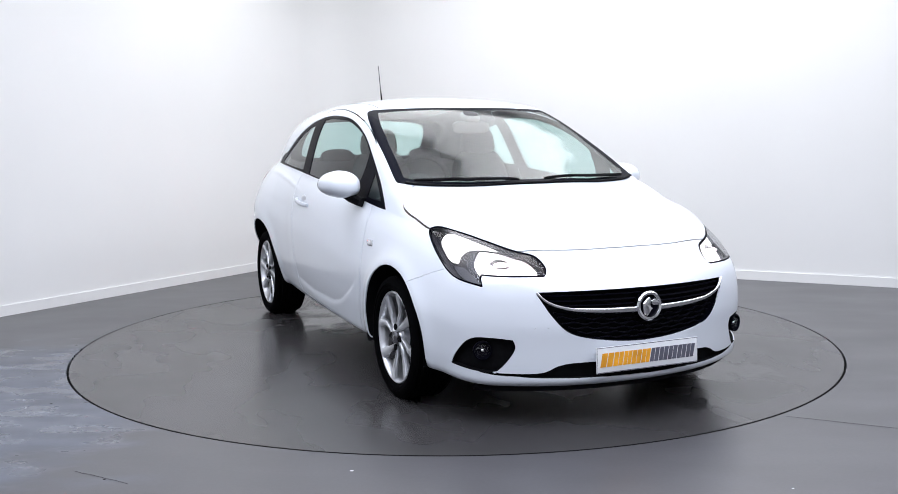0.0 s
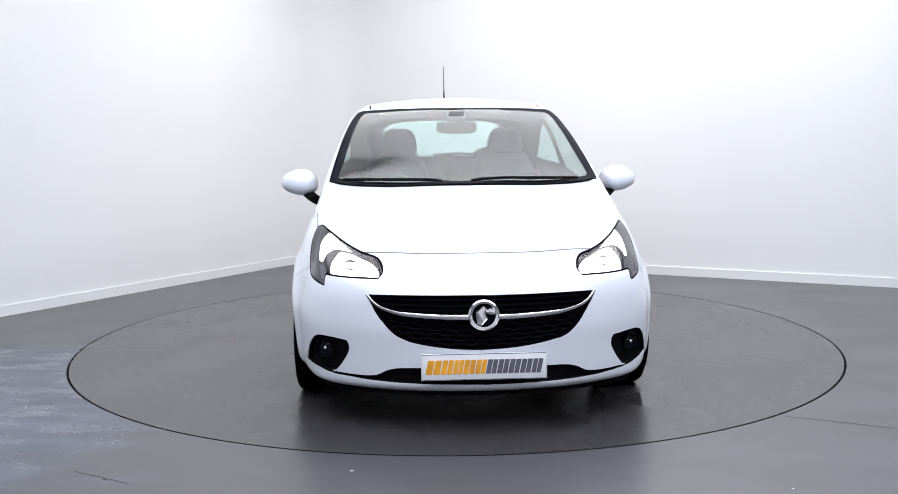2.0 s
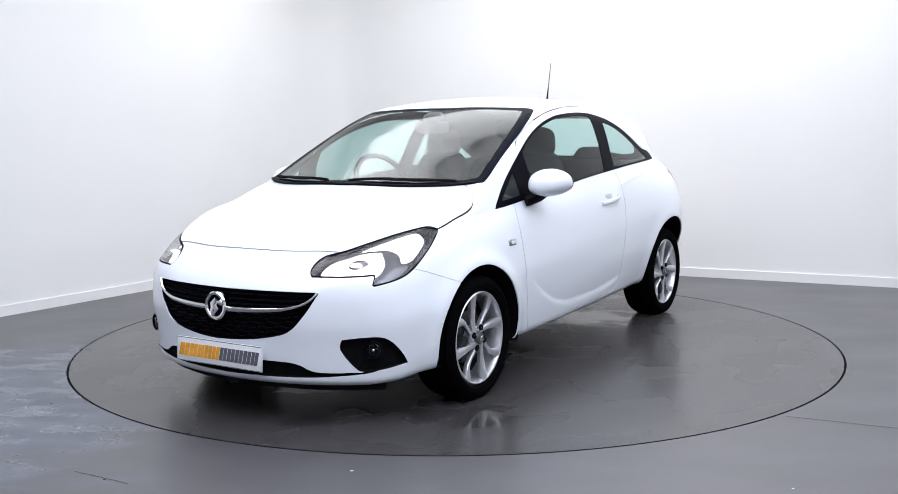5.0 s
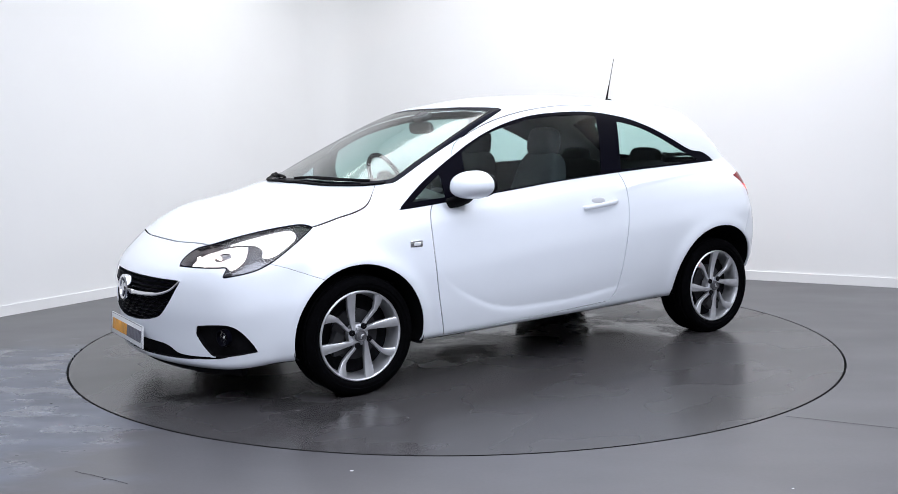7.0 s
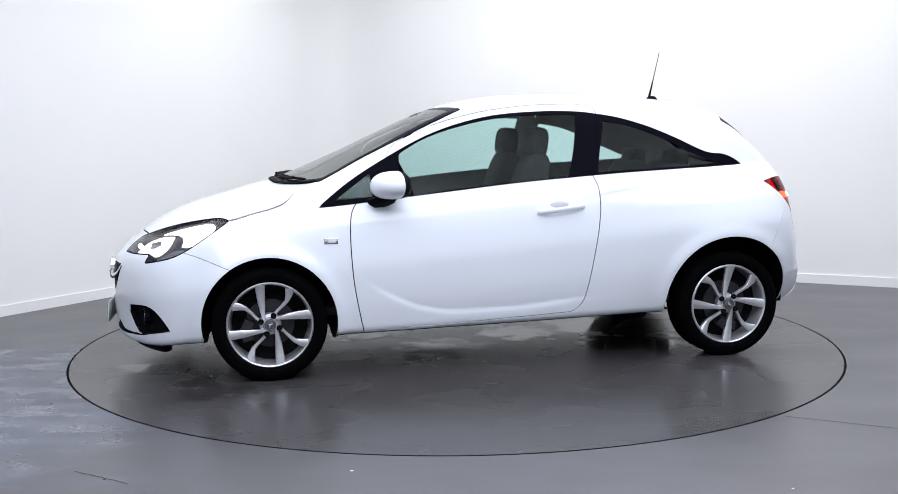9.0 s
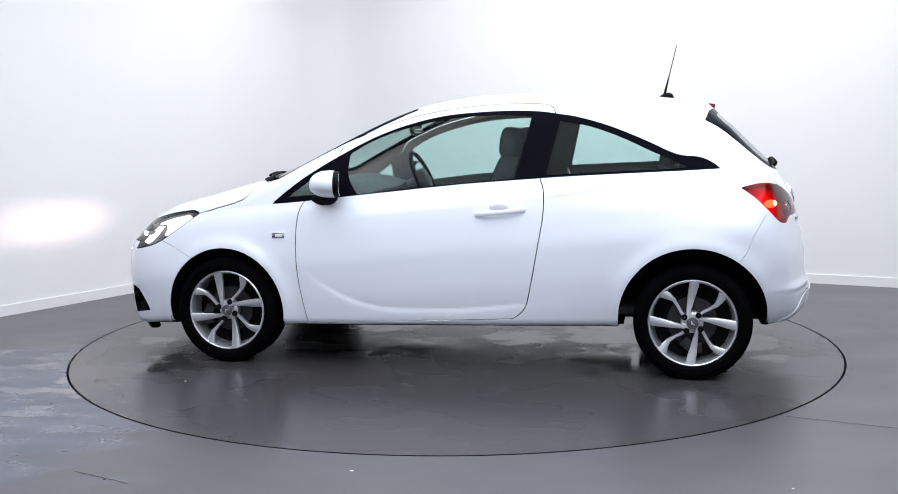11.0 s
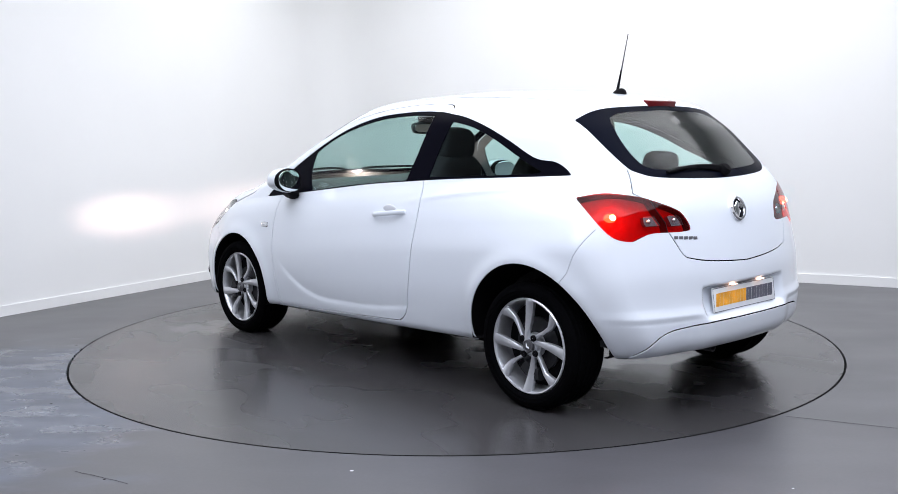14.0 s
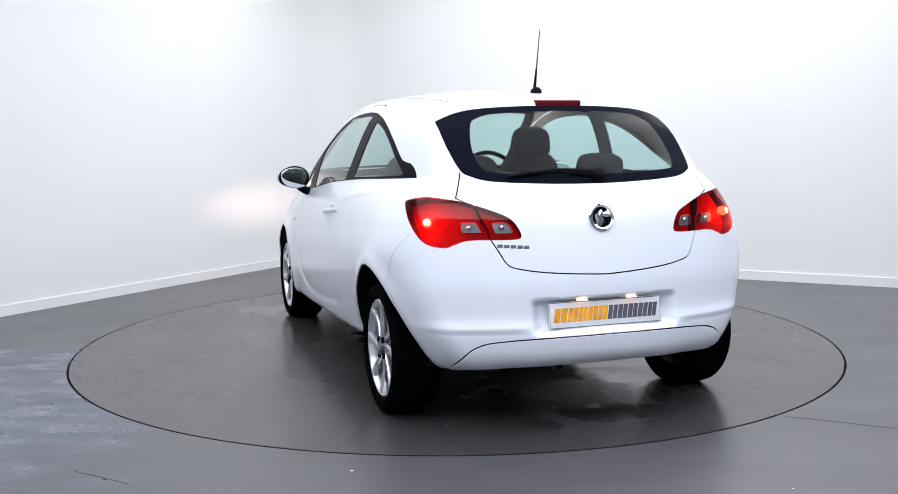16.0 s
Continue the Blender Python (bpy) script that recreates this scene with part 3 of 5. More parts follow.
# lamps
HEADLAMP = outline([(-1.562, 0.648, 1), (-1.555, 0.683), (-1.477, 0.728), (-1.356, 0.751), (-1.176, 0.787), (-1.006, 0.815), (-0.839, 0.834), (-0.775, 0.834), (-0.722, 0.817), (-0.77, 0.770), (-0.847, 0.714),
                    (-0.934, 0.663), (-1.029, 0.631), (-1.215, 0.606, 1), (-1.191, 0.652, 1), (-1.344, 0.648)])
ahead = lambda x, y, z: 1.2 - x
region([P_BODY], P_HEADRIM, NOSE_CORNER, HEADLAMP, ahead)
region([P_HEADRIM], P_HEAD, NOSE_CORNER, HEADLAMP, ahead, grow=-0.0065)
TAILLAMP = outline([(-0.715, 0.968, 1), (-0.869, 0.988), (-1.006, 0.981), (-1.142, 0.962), (-1.314, 0.919), (-1.384, 0.887), (-1.432, 0.828), (-1.383, 0.815), (-1.177, 0.815), (-1.092, 0.797), (-1.041, 0.785), (-0.941, 0.799), (-0.856, 0.847)])
region([P_BODY], P_TAIL, TAIL_CORNER, TAILLAMP, behind)
region([P_TAIL], P_TAILIN, TAIL_CORNER, np.array([(-1.137, 0.99), (-1.21, 0.907), (-1.262, 0.858), (-1.29, 0.78), (-1.6, 0.78), (-1.6, 0.99)]), behind)
seam([P_TAIL, P_TAILIN], TAIL_CORNER, [(-1.137, 0.99), (-1.21, 0.907), (-1.262, 0.858), (-1.29, 0.78)], behind, 0.003)

region([P_TAIL, P_TAILIN], P_CLEAR, TAIL_CORNER, outline([(-1.112, 0.888, 1), (-1.192, 0.888, 1), (-1.232, 0.846, 1), (-1.125, 0.846, 1)]), behind)
region([P_TAIL, P_TAILIN], P_CLEAR2, TAIL_CORNER, outline([(-1.272, 0.886, 1), (-1.352, 0.884), (-1.39, 0.842, 1), (-1.300, 0.842, 1)]), behind)

# grille, fog recesses, lower intake
GRILLE = outline([(-0.2, 0.590, 1), (0.0, 0.590), (0.3, 0.590), (0.485, 0.588, 1), (0.468, 0.555), (0.427, 0.488), (0.367, 0.422), (0.29, 0.392), (0.15, 0.370), (0.0, 0.362), (-0.2, 0.362, 1)])
up_front = lambda x, y, z: 1.6 - x
region([P_BODY], P_GRILLE, FACE, GRILLE, up_front)
FOG = outline([(-1.40, 0.386, 1), (-1.28, 0.394), (-1.171, 0.393), (-1.097, 0.368), (-1.031, 0.315), (-0.993, 0.266, 1), (-1.194, 0.244), (-1.30, 0.247, 1), (-1.36, 0.29), (-1.41, 0.345)])
region([P_BODY], P_FOG, NOSE_CORNER, FOG, up_front)
INTAKE = outline([(-0.2, 0.286, 1), (0.0, 0.286), (0.30, 0.284), (0.39, 0.273), (0.46, 0.243), (0.60, 0.241), (0.70, 0.256, 1), (0.66, 0.236), (0.56, 0.225), (0.44, 0.218), (0.3, 0.214), (0.0, 0.212), (-0.2, 0.212, 1)])
region([P_BODY], P_INTAKE, FACE, INTAKE, up_front)

# bonnet, doors, tailgate, bumpers, roof
HOOD = outline([(1.932, -0.3, 1), (1.932, 0.0), (1.922, 0.23), (1.885, 0.42), (1.85, 0.548, 1), (1.707, 0.640), (1.56, 0.693), (1.45, 0.722), (1.325, 0.734), (1.21, 0.743), (1.135, 0.727), (1.06, 0.645), (0.99, 0.55, 1), (0.9, 0.3, 1), (0.9, -0.3, 1)])
region([P_BODY], P_HOOD, PLAN, HOOD, lambda x, y, z: 0.70 - z)
seam([P_BODY, P_HOOD], PLAN, HOOD[6:-14], lambda x, y, z: 0.70 - z, 0.0027)
DOOR = outline([(0.629, 1.130, 1), (0.60, 1.185), (0.534, 1.228), (0.343, 1.306), (0.121, 1.362), (-0.108, 1.393), (-0.308, 1.404), (-0.50, 1.396), (-0.545, 1.350, 1), (-0.482, 1.011, 1), (-0.504, 0.944), (-0.503, 0.824),
                (-0.479, 0.673), (-0.439, 0.457), (-0.408, 0.345), (-0.345, 0.288, 1), (0.2, 0.262), (0.777, 0.235, 1), (0.821, 0.477), (0.835, 0.683), (0.829, 0.826), (0.804, 0.889, 1)])
region([P_BODY], P_DOOR, SIDE, DOOR, far_out)
seam([P_BODY, P_DOOR], SIDE, np.vstack([DOOR, DOOR[:1]]), far_out, 0.0026)
GATE = outline([(-0.2, 1.47, 1), (0.50, 1.44, 1), (0.590, 1.36, 1), (0.592, 1.20), (0.553, 1.09, 1), (0.596, 0.985, 1), (0.52, 0.93), (0.482, 0.818, 1), (0.454, 0.767), (0.425, 0.718), (0.385, 0.699), (0.252, 0.678), (0.0, 0.662), (-0.2, 0.662, 1)])
region([P_BODY], P_GATE, FACE, GATE, lambda x, y, z: x + 1.24)
seam([P_BODY, P_GATE], FACE, GATE[24:-6], lambda x, y, z: x + 1.24, 0.0027)
FBUMP = np.array([(1.40, 0.565), (1.448, 0.583), (1.603, 0.644), (1.681, 0.668), (1.75, 0.70), (1.86, 0.752), (2.3, 0.80), (2.3, 0.1), (1.3, 0.1)])
region([P_BODY], P_FBUMP, SIDE, FBUMP, ahead)
seam([P_BODY, P_FBUMP], SIDE, FBUMP[:5], ahead, 0.0012)
RBUMP = np.array([(-1.43, 0.55), (-1.506, 0.651), (-1.534, 0.726), (-1.569, 0.787), (-1.604, 0.84), (-2.1, 0.84), (-2.1, 0.1), (-1.35, 0.1)])
region([P_BODY], P_RBUMP, SIDE, RBUMP, lambda x, y, z: x + 1.3)
seam([P_BODY, P_RBUMP], SIDE, RBUMP[:5], lambda x, y, z: x + 1.3, 0.0011)
STRIP = outline([(-0.2, 0.417, 1), (0.0, 0.417), (0.271, 0.414), (0.44, 0.404), (0.523, 0.394), (0.583, 0.366), (0.62, 0.32), (0.64, 0.28, 1), (0.5, 0.1, 1), (-0.2, 0.1, 1)])
region([P_RBUMP], P_STRIP, FACE, STRIP, lambda x, y, z: x + 1.5)
seam([P_RBUMP, P_STRIP], FACE, STRIP[6:42], lambda x, y, z: x + 1.5, 0.003)
seam([P_FBUMP], FACE, outline([(0.425, 0.405), (0.435, 0.435), (0.485, 0.442), (0.50, 0.41), (0.46, 0.392)])[[*range(30), 0]], lambda x, y, z: 1.8 - x, 0.0012)
ROOF = outline([(0.30, -0.2, 1), (0.20, 0.50, 1), (-0.2, 0.50), (-0.8, 0.478), (-1.24, 0.45, 1), (-1.24, -0.2, 1)])
region([P_BODY], P_ROOF, PLAN, ROOF, lambda x, y, z: 1.2 - z)
seam([P_BODY, P_ROOF], PLAN, ROOF[6:24], lambda x, y, z: 1.2 - z, 0.005)

def panel(name, ids, mats, parent, side=None, thick=0.006, label="", sink=0.0, rim_only=False, net=None):
    """One panel of the skin, with its thickness and its rim; the last material is its inner face. side: 1 left, -1 right."""
    vv, tr, lb = net or (v, t, lab)
    m = np.isin(lb, ids)
    if side:
        m &= (vv[tr].mean(1)[:, 1] > 0) == (side > 0)
    tt = tr[m]
    used, inv = np.unique(tt, return_inverse=True)
    tt, n = inv.reshape(-1, 3), len(used)
    nm = slope(vv[used])
    nm /= np.maximum(np.linalg.norm(nm, axis=1), 1e-9)[:, None]
    outer, inner = vv[used] - nm * sink, vv[used] - nm * (thick + sink)
    e = np.concatenate([tt[:, [0, 1]], tt[:, [1, 2]], tt[:, [2, 0]]])
    _, first, cnt = np.unique(np.sort(e, 1), axis=0, return_index=True, return_counts=True)
    rim = e[first[cnt == 1]]
    a, b = rim[:, 0], rim[:, 1]
    k = len(rim)
    rn = np.cross(outer[b] - outer[a], nm[a])
    rn /= np.maximum(np.linalg.norm(rn, axis=1), 1e-9)[:, None]
    me = bpy.data.meshes.new(name)
    walls = np.concatenate([outer[a], outer[b], inner[a], inner[b]])
    base = (0 if rim_only else 2 * n) + np.arange(k)
    quads = np.stack([base + k, base, base + 2 * k, base + 3 * k], 1).tolist()
    if rim_only:
        me.from_pydata(walls.tolist(), [], quads)
        which, normals = np.zeros(k), np.concatenate([rn] * 4)
    else:
        me.from_pydata(np.concatenate([outer, inner, walls]).tolist(), [], tt.tolist() + (tt[:, ::-1] + n).tolist() + quads)
        which, normals = np.repeat([0, len(mats) - 1, 0], [len(tt), len(tt), k]), np.concatenate([nm, -nm] + [rn] * 4)
    for mm in mats:
        me.materials.append(mm)
    me.polygons.foreach_set("material_index", which.astype(np.int32))
    me.shade_smooth()
    me.normals_split_custom_set_from_vertices(normals.tolist())
    ob = new(name, me)
    ob.parent = parent
    if label:
        ob["label"] = label
    return ob


def patch(name, ids, flat, shape, mats, parent, side, thick=0.004, sink=0.0, label="", net=None):
    """A piece of the skin in the outline shape, sunk below it."""
    vv, tr, lb = net or (v, t, lab)
    x, y, z = vv.T
    a, b = flat(x, np.abs(y), z)
    return panel(name, [999], mats, parent, side, thick, label, sink, net=cut(vv, tr, lb, ids, within(a, b, shape), 999))


body = panel("body_side", [P_BODY], [PAINT, TRIM], car, 1)
panel("body_side", [P_BODY], [PAINT, TRIM], car, -1)
panel("roof", [P_ROOF], [PAINT, HEADLINING], car)
hood = panel("bonnet", [P_HOOD], [PAINT, PLASTIC], car)
tailgate = panel("tailgate", [P_GATE], [PAINT, TRIM], car)
front_bumper = panel("front_bumper", [P_FBUMP], [PAINT, PLASTIC], car)
rear_bumper = panel("rear_bumper", [P_RBUMP], [PAINT, PLASTIC], car)
panel("bumper_strip", [P_STRIP], [PAINT, PLASTIC], rear_bumper, sink=-0.004)
panel("underbody", [P_UNDER], [PLASTIC], car, thick=0.01)
panel("windscreen_edge", [P_FRIT], [SMOKE], car, sink=0.001)
screen = panel("windscreen", [P_SCREEN], [GLASS, INNER], car, thick=0.004, sink=0.001, label="tinted windscreen glass")
panel("rear_window_edge", [P_REARFRIT], [SMOKE], tailgate, sink=0.002)
rear_glass = panel("rear_window", [P_REARGLASS], [GLASS, INNER], tailgate, thick=0.004, sink=0.002, label="tinted rear window glass")
panes = [screen, rear_glass]
doors = {}
for s in (1, -1):
    doors[s] = panel("door", [P_DOOR], [PAINT, TRIM], car, s)
    panel("window_surround", [P_DLO], [BLACK, TRIM], car, s, sink=0.003)
    panes.append(panel("door_window", [P_DOORGLASS], [GLASS, INNER], doors[s], s, thick=0.004, sink=0.006, label="tinted door glass"))
    panes.append(panel("quarter_window", [P_QUARTER], [GLASS, INNER], car, s, thick=0.004, sink=0.005, label="tinted rear side glass"))
    panes.append(panel("corner_window", [P_TRIGLASS], [GLASS, INNER], doors[s], s, thick=0.004, sink=0.005))
for p in panes:
    p.visible_shadow = False


# ---------------------------------------------------------------- car: helpers on the skin
def onto(axis, sign, a, b):
    """The skin's coordinate along an axis, met from outside, at the other two coordinates."""
    lo, hi = (0.4 if axis == 2 else 0.0), 2.3
    for _ in range(3):
        q = np.linspace(hi, lo, 33)
        p = [np.full(33, a), np.full(33, b)]
        p.insert(axis, sign * q)
        k = max(int(np.argmax(field(*p) < 0)), 1)
        lo, hi = q[k], q[k - 1]
    return sign * float(lo + hi) / 2


def front_at(y, z, out=0.0):
    return Vector((onto(0, 1, y, z) + out, y, z))


def rear_at(y, z, out=0.0):
    return Vector((onto(0, -1, y, z) - out, y, z))


def side_at(x, z, s, out=0.0):
    return Vector((x, s * (onto(1, 1, x, z) + out), z))


def top_at(x, y, out=0.0):
    return Vector((x, y, onto(2, 1, x, y) + out))


def sweep(bm, pts, wide, high, up=(0, 0, 1), segs=10, power=2.0, closed=False):
    """A bar along points: wide across, high along up; both a number or one for each point. power above 2 squares its section."""
    pts, up, n = [Vector(p) for p in pts], Vector(up), len(pts)
    rings = []
    for i, p in enumerate(pts):
        a, b = (pts[i - 1], pts[(i + 1) % n]) if closed else (pts[max(i - 1, 0)], pts[min(i + 1, n - 1)])
        d = (b - a).normalized()
        s = d.cross(up).normalized()
        u = s.cross(d)
        w, h = (wide[i] if isinstance(wide, (list, tuple)) else wide), (high[i] if isinstance(high, (list, tuple)) else high)
        ring = []
        for k in range(segs):
            c, q = math.cos(2 * math.pi * k / segs), math.sin(2 * math.pi * k / segs)
            c, q = math.copysign(abs(c) ** (2 / power), c), math.copysign(abs(q) ** (2 / power), q)
            ring.append(bm.verts.new(p + s * (c * w / 2) + u * (q * h / 2)))
        rings.append(ring)
    for i in range(n if closed else n - 1):
        a, b = rings[i], rings[(i + 1) % n]
        for k in range(segs):
            bm.faces.new((a[k], a[(k + 1) % segs], b[(k + 1) % segs], b[k]))
    if not closed:
        bm.faces.new(rings[0][::-1])
        bm.faces.new(rings[-1])
    return bm


def swept(name, pts, wide, high, mat, parent, label="", **more):
    return part(name, sweep(bmesh.new(), pts, wide, high, **more), mat, parent, label)


def spin(bm, profile, axis_m, segs=48):
    """Turns a profile of (radius, height) round the y axis, then moves it by axis_m."""
    rings = []
    for r, h in profile:
        rings.append([bm.verts.new(axis_m @ Vector((r * math.cos(2 * math.pi * k / segs), h, r * math.sin(2 * math.pi * k / segs)))) for k in range(segs)])
    for a, b in zip(rings, rings[1:]):
        for k in range(segs):
            bm.faces.new((a[k], a[(k + 1) % segs], b[(k + 1) % segs], b[k]))
    return rings


# ---------------------------------------------------------------- car: wheels
BRAKE = material("grey_brake_iron", (0.022, 0.022, 0.025), 0.5, metal=0.3, vary=0.2, scale=40)


GREY_CAP = material("grey_wheel_cap", (0.12, 0.12, 0.13), 0.35, metal=0.5)


def build_wheel():
    """The near-side wheel, outer face towards +y, hub at the origin."""
    bm = bmesh.new()
    rim = [(0.193, -0.16), (0.196, -0.07), (0.201, -0.03), (0.205, -0.004), (0.210, 0.007), (0.216, 0.010), (0.221, 0.006), (0.222, -0.002), (0.218, -0.012)]
    spin(bm, rim, Matrix(), 72)
    wheel = part("wheel", bm, ALLOY, car, "silver alloy wheel with eight twisted spokes and black tyre")
    bm = bmesh.new()
    prof = [(0.210, -0.185), (0.235, -0.198), (0.265, -0.196), (0.281, -0.186), (0.291, -0.165)]
    for g in range(4):
        c = -0.150 + g * 0.038
        prof += [(0.294, c - 0.012), (0.294, c + 0.012), (0.287, c + 0.016), (0.287, c + 0.022)]
    prof += [(0.290, 0.000), (0.281, 0.014), (0.267, 0.021), (0.254, 0.023), (0.252, 0.020), (0.238, 0.019), (0.227, 0.010), (0.216, -0.004)]
    spin(bm, prof, Matrix(), 96)
    part("tyre", bm, RUBBER, wheel, "black rubber tyre")
    bm = bmesh.new()
    spin(bm, [(0.02, -0.06), (0.125, -0.06), (0.125, -0.08), (0.02, -0.08)], Matrix(), 40)
    part("brake_disc", bm, BRAKE, wheel, "dull grey brake disc")
    # black disc added behind the spokes as the shade in their gaps
    bm = bmesh.new()
    spin(bm, [(0.001, -0.082), (0.194, -0.084), (0.194, -0.094), (0.001, -0.092)], Matrix(), 40)
    part("spoke_gap_shade", bm, PLASTIC, wheel)
    bm = bmesh.new()
    spin(bm, [(0.001, -0.004), (0.034, -0.006), (0.038, -0.016), (0.054, -0.022), (0.058, -0.05), (0.001, -0.055)], Matrix(), 40)
    part("hub", bm, ALLOY, wheel)
    bm = bmesh.new()
    spin(bm, [(0.001, 0.013), (0.022, 0.011), (0.029, 0.006), (0.030, -0.004)], Matrix(), 32)
    cap = part("centre_cap", bm, GREY_CAP, wheel)
    bm = bmesh.new()
    spin(bm, [(0.021, 0.010), (0.024, 0.0135), (0.0275, 0.0125), (0.0295, 0.006)], Matrix(), 32)
    part("cap_ring", bm, GREY_CAP, cap)
    bm = bmesh.new()
    sweep(bm, [(-0.012, 0.0135, 0.008), (0.002, 0.0145, 0.002), (0.004, 0.0135, -0.013)], [0.005, 0.011, 0.006], 0.004, up=(0, 1, 0), segs=6)
    part("cap_emblem", bm, ALLOY, cap)
    straight = [(0.208, 0.047), (0.150, 0.043), (0.10, 0.039), (0.055, 0.034), (0.012, 0.028)]
    kinked = [(0.104, 0.186), (0.099, 0.152), (0.088, 0.120), (0.062, 0.092), (0.036, 0.068), (0.014, 0.040)]
    depth = lambda r: -0.004 - 0.012 * math.sin(math.pi * min(r / 0.21, 1))
    for k in range(4):
        turn = pose(0, 0, 0, 0, -90 * k, 0)
        for path, wide in ((straight, [0.052, 0.044, 0.034, 0.023, 0.016]), (kinked, [0.050, 0.037, 0.023, 0.017, 0.016, 0.016])):
            pts = [turn @ Vector((-a, depth(math.hypot(a, b)), b)) for a, b in path]
            bm = sweep(bmesh.new(), pts, wide, 0.026, up=(0, 1, 0), segs=12, power=4.0)
            part("spoke", bm, ALLOY, wheel)
        # a raised black disc paints the dark of each bolt recess
        p = turn @ Vector((0.046, 0.003, 0.018))
        bm = bmesh.new()
        spin(bm, [(0.001, 0.004), (0.012, 0.005), (0.0145, 0.003), (0.015, -0.004)], Matrix.Translation(p), 20)
        part("bolt_recess_shade", bm, PLASTIC, wheel)
    bm = bmesh.new()
    sweep(bm, [(0.10, -0.03, 0.02), (0.125, -0.03, -0.03), (0.11, -0.03, -0.08)], 0.06, 0.05, up=(0, 1, 0), segs=8, power=4)
    part("brake_caliper", bm, BRAKE, wheel)
    return wheel


wheel = build_wheel()
wheel.matrix_basis = pose(HUBS[0][0], 0.822, 0.291)
copy_thing(wheel, pose(HUBS[1][0], 0.820, 0.291, 0, 75, 0))
copy_thing(wheel, pose(HUBS[0][0], -0.822, 0.291, 0, 20, 180))
copy_thing(wheel, pose(HUBS[1][0], -0.820, 0.291, 0, 65, 180))

for (hx, hz), ra in zip(HUBS, ARCHES):
    for s in (1, -1):
        bm = bmesh.new()
        rows = []
        for k in range(33):
            a = radians(-25 + 230 * k / 32)
            px, pz = hx + (ra + 0.005) * math.cos(a), hz + (ra + 0.005) * math.sin(a)
            w = onto(1, 1, px, max(pz, 0.33)) - 0.008
            pz = max(pz, 0.215 if hx > 0 else 0.275)
            rows.append([bm.verts.new((px, s * q, pz)) for q in (0.46, 0.6, max(w, 0.62))] + [bm.verts.new((hx, s * 0.46, hz))])
        for a, b in zip(rows, rows[1:]):
            for k in (0, 1):
                bm.faces.new((a[k], b[k], b[k + 1], a[k + 1]))
            bm.faces.new((a[0], b[0], b[3], a[3]))
        bmesh.ops.remove_doubles(bm, verts=bm.verts, dist=0.0005)
        part("wheel_arch_liner", bm, PLASTIC, car, "black plastic wheel arch liner")

# ---------------------------------------------------------------- car: lamps
# emission on this reflector imitates the bulb light it would throw back
GLOW_BOWL = material("glowing_reflector", (0.75, 0.74, 0.73), 0.3, metal=0.6, glow=(1.0, 0.90, 0.90), power=1.5)
SIDE_BULB = material("lit_low_beam_bulb", (1, 1, 1), 0.5, glow=(1.0, 0.9, 0.84), power=9)
GREY_BOWL = material("smoked_reflector", (0.22, 0.22, 0.24), 0.35, metal=0.5)
MAIN = outline([(-1.52, 0.660, 1), (-1.51, 0.690), (-1.43, 0.729), (-1.26, 0.762), (-1.115, 0.768, 1), (-1.10, 0.71), (-1.15, 0.668), (-1.22, 0.660), (-1.34, 0.656)])
RUNNING = outline([(-1.27, 0.766, 1), (-1.06, 0.800), (-0.95, 0.815), (-0.85, 0.821), (-0.815, 0.785), (-0.905, 0.713), (-0.985, 0.706, 1), (-1.0, 0.745), (-1.08, 0.770)])
TURNER = outline([(-1.03, 0.69, 1), (-0.93, 0.69, 1), (-1.03, 0.645), (-1.19, 0.625, 1), (-1.13, 0.648)])
# the housing and the reflector have a hole for the beam tube
skin_n = slope(v)
skin_n /= np.maximum(np.linalg.norm(skin_n, axis=1), 1e-9)[:, None]


def holed(sink):
    p = v - skin_n * sink
    return cut(v, t, lab, [P_HEAD], np.hypot((np.abs(p[:, 1]) - 0.555) / 1.7, p[:, 2] - 0.690) - 0.0195, 998)


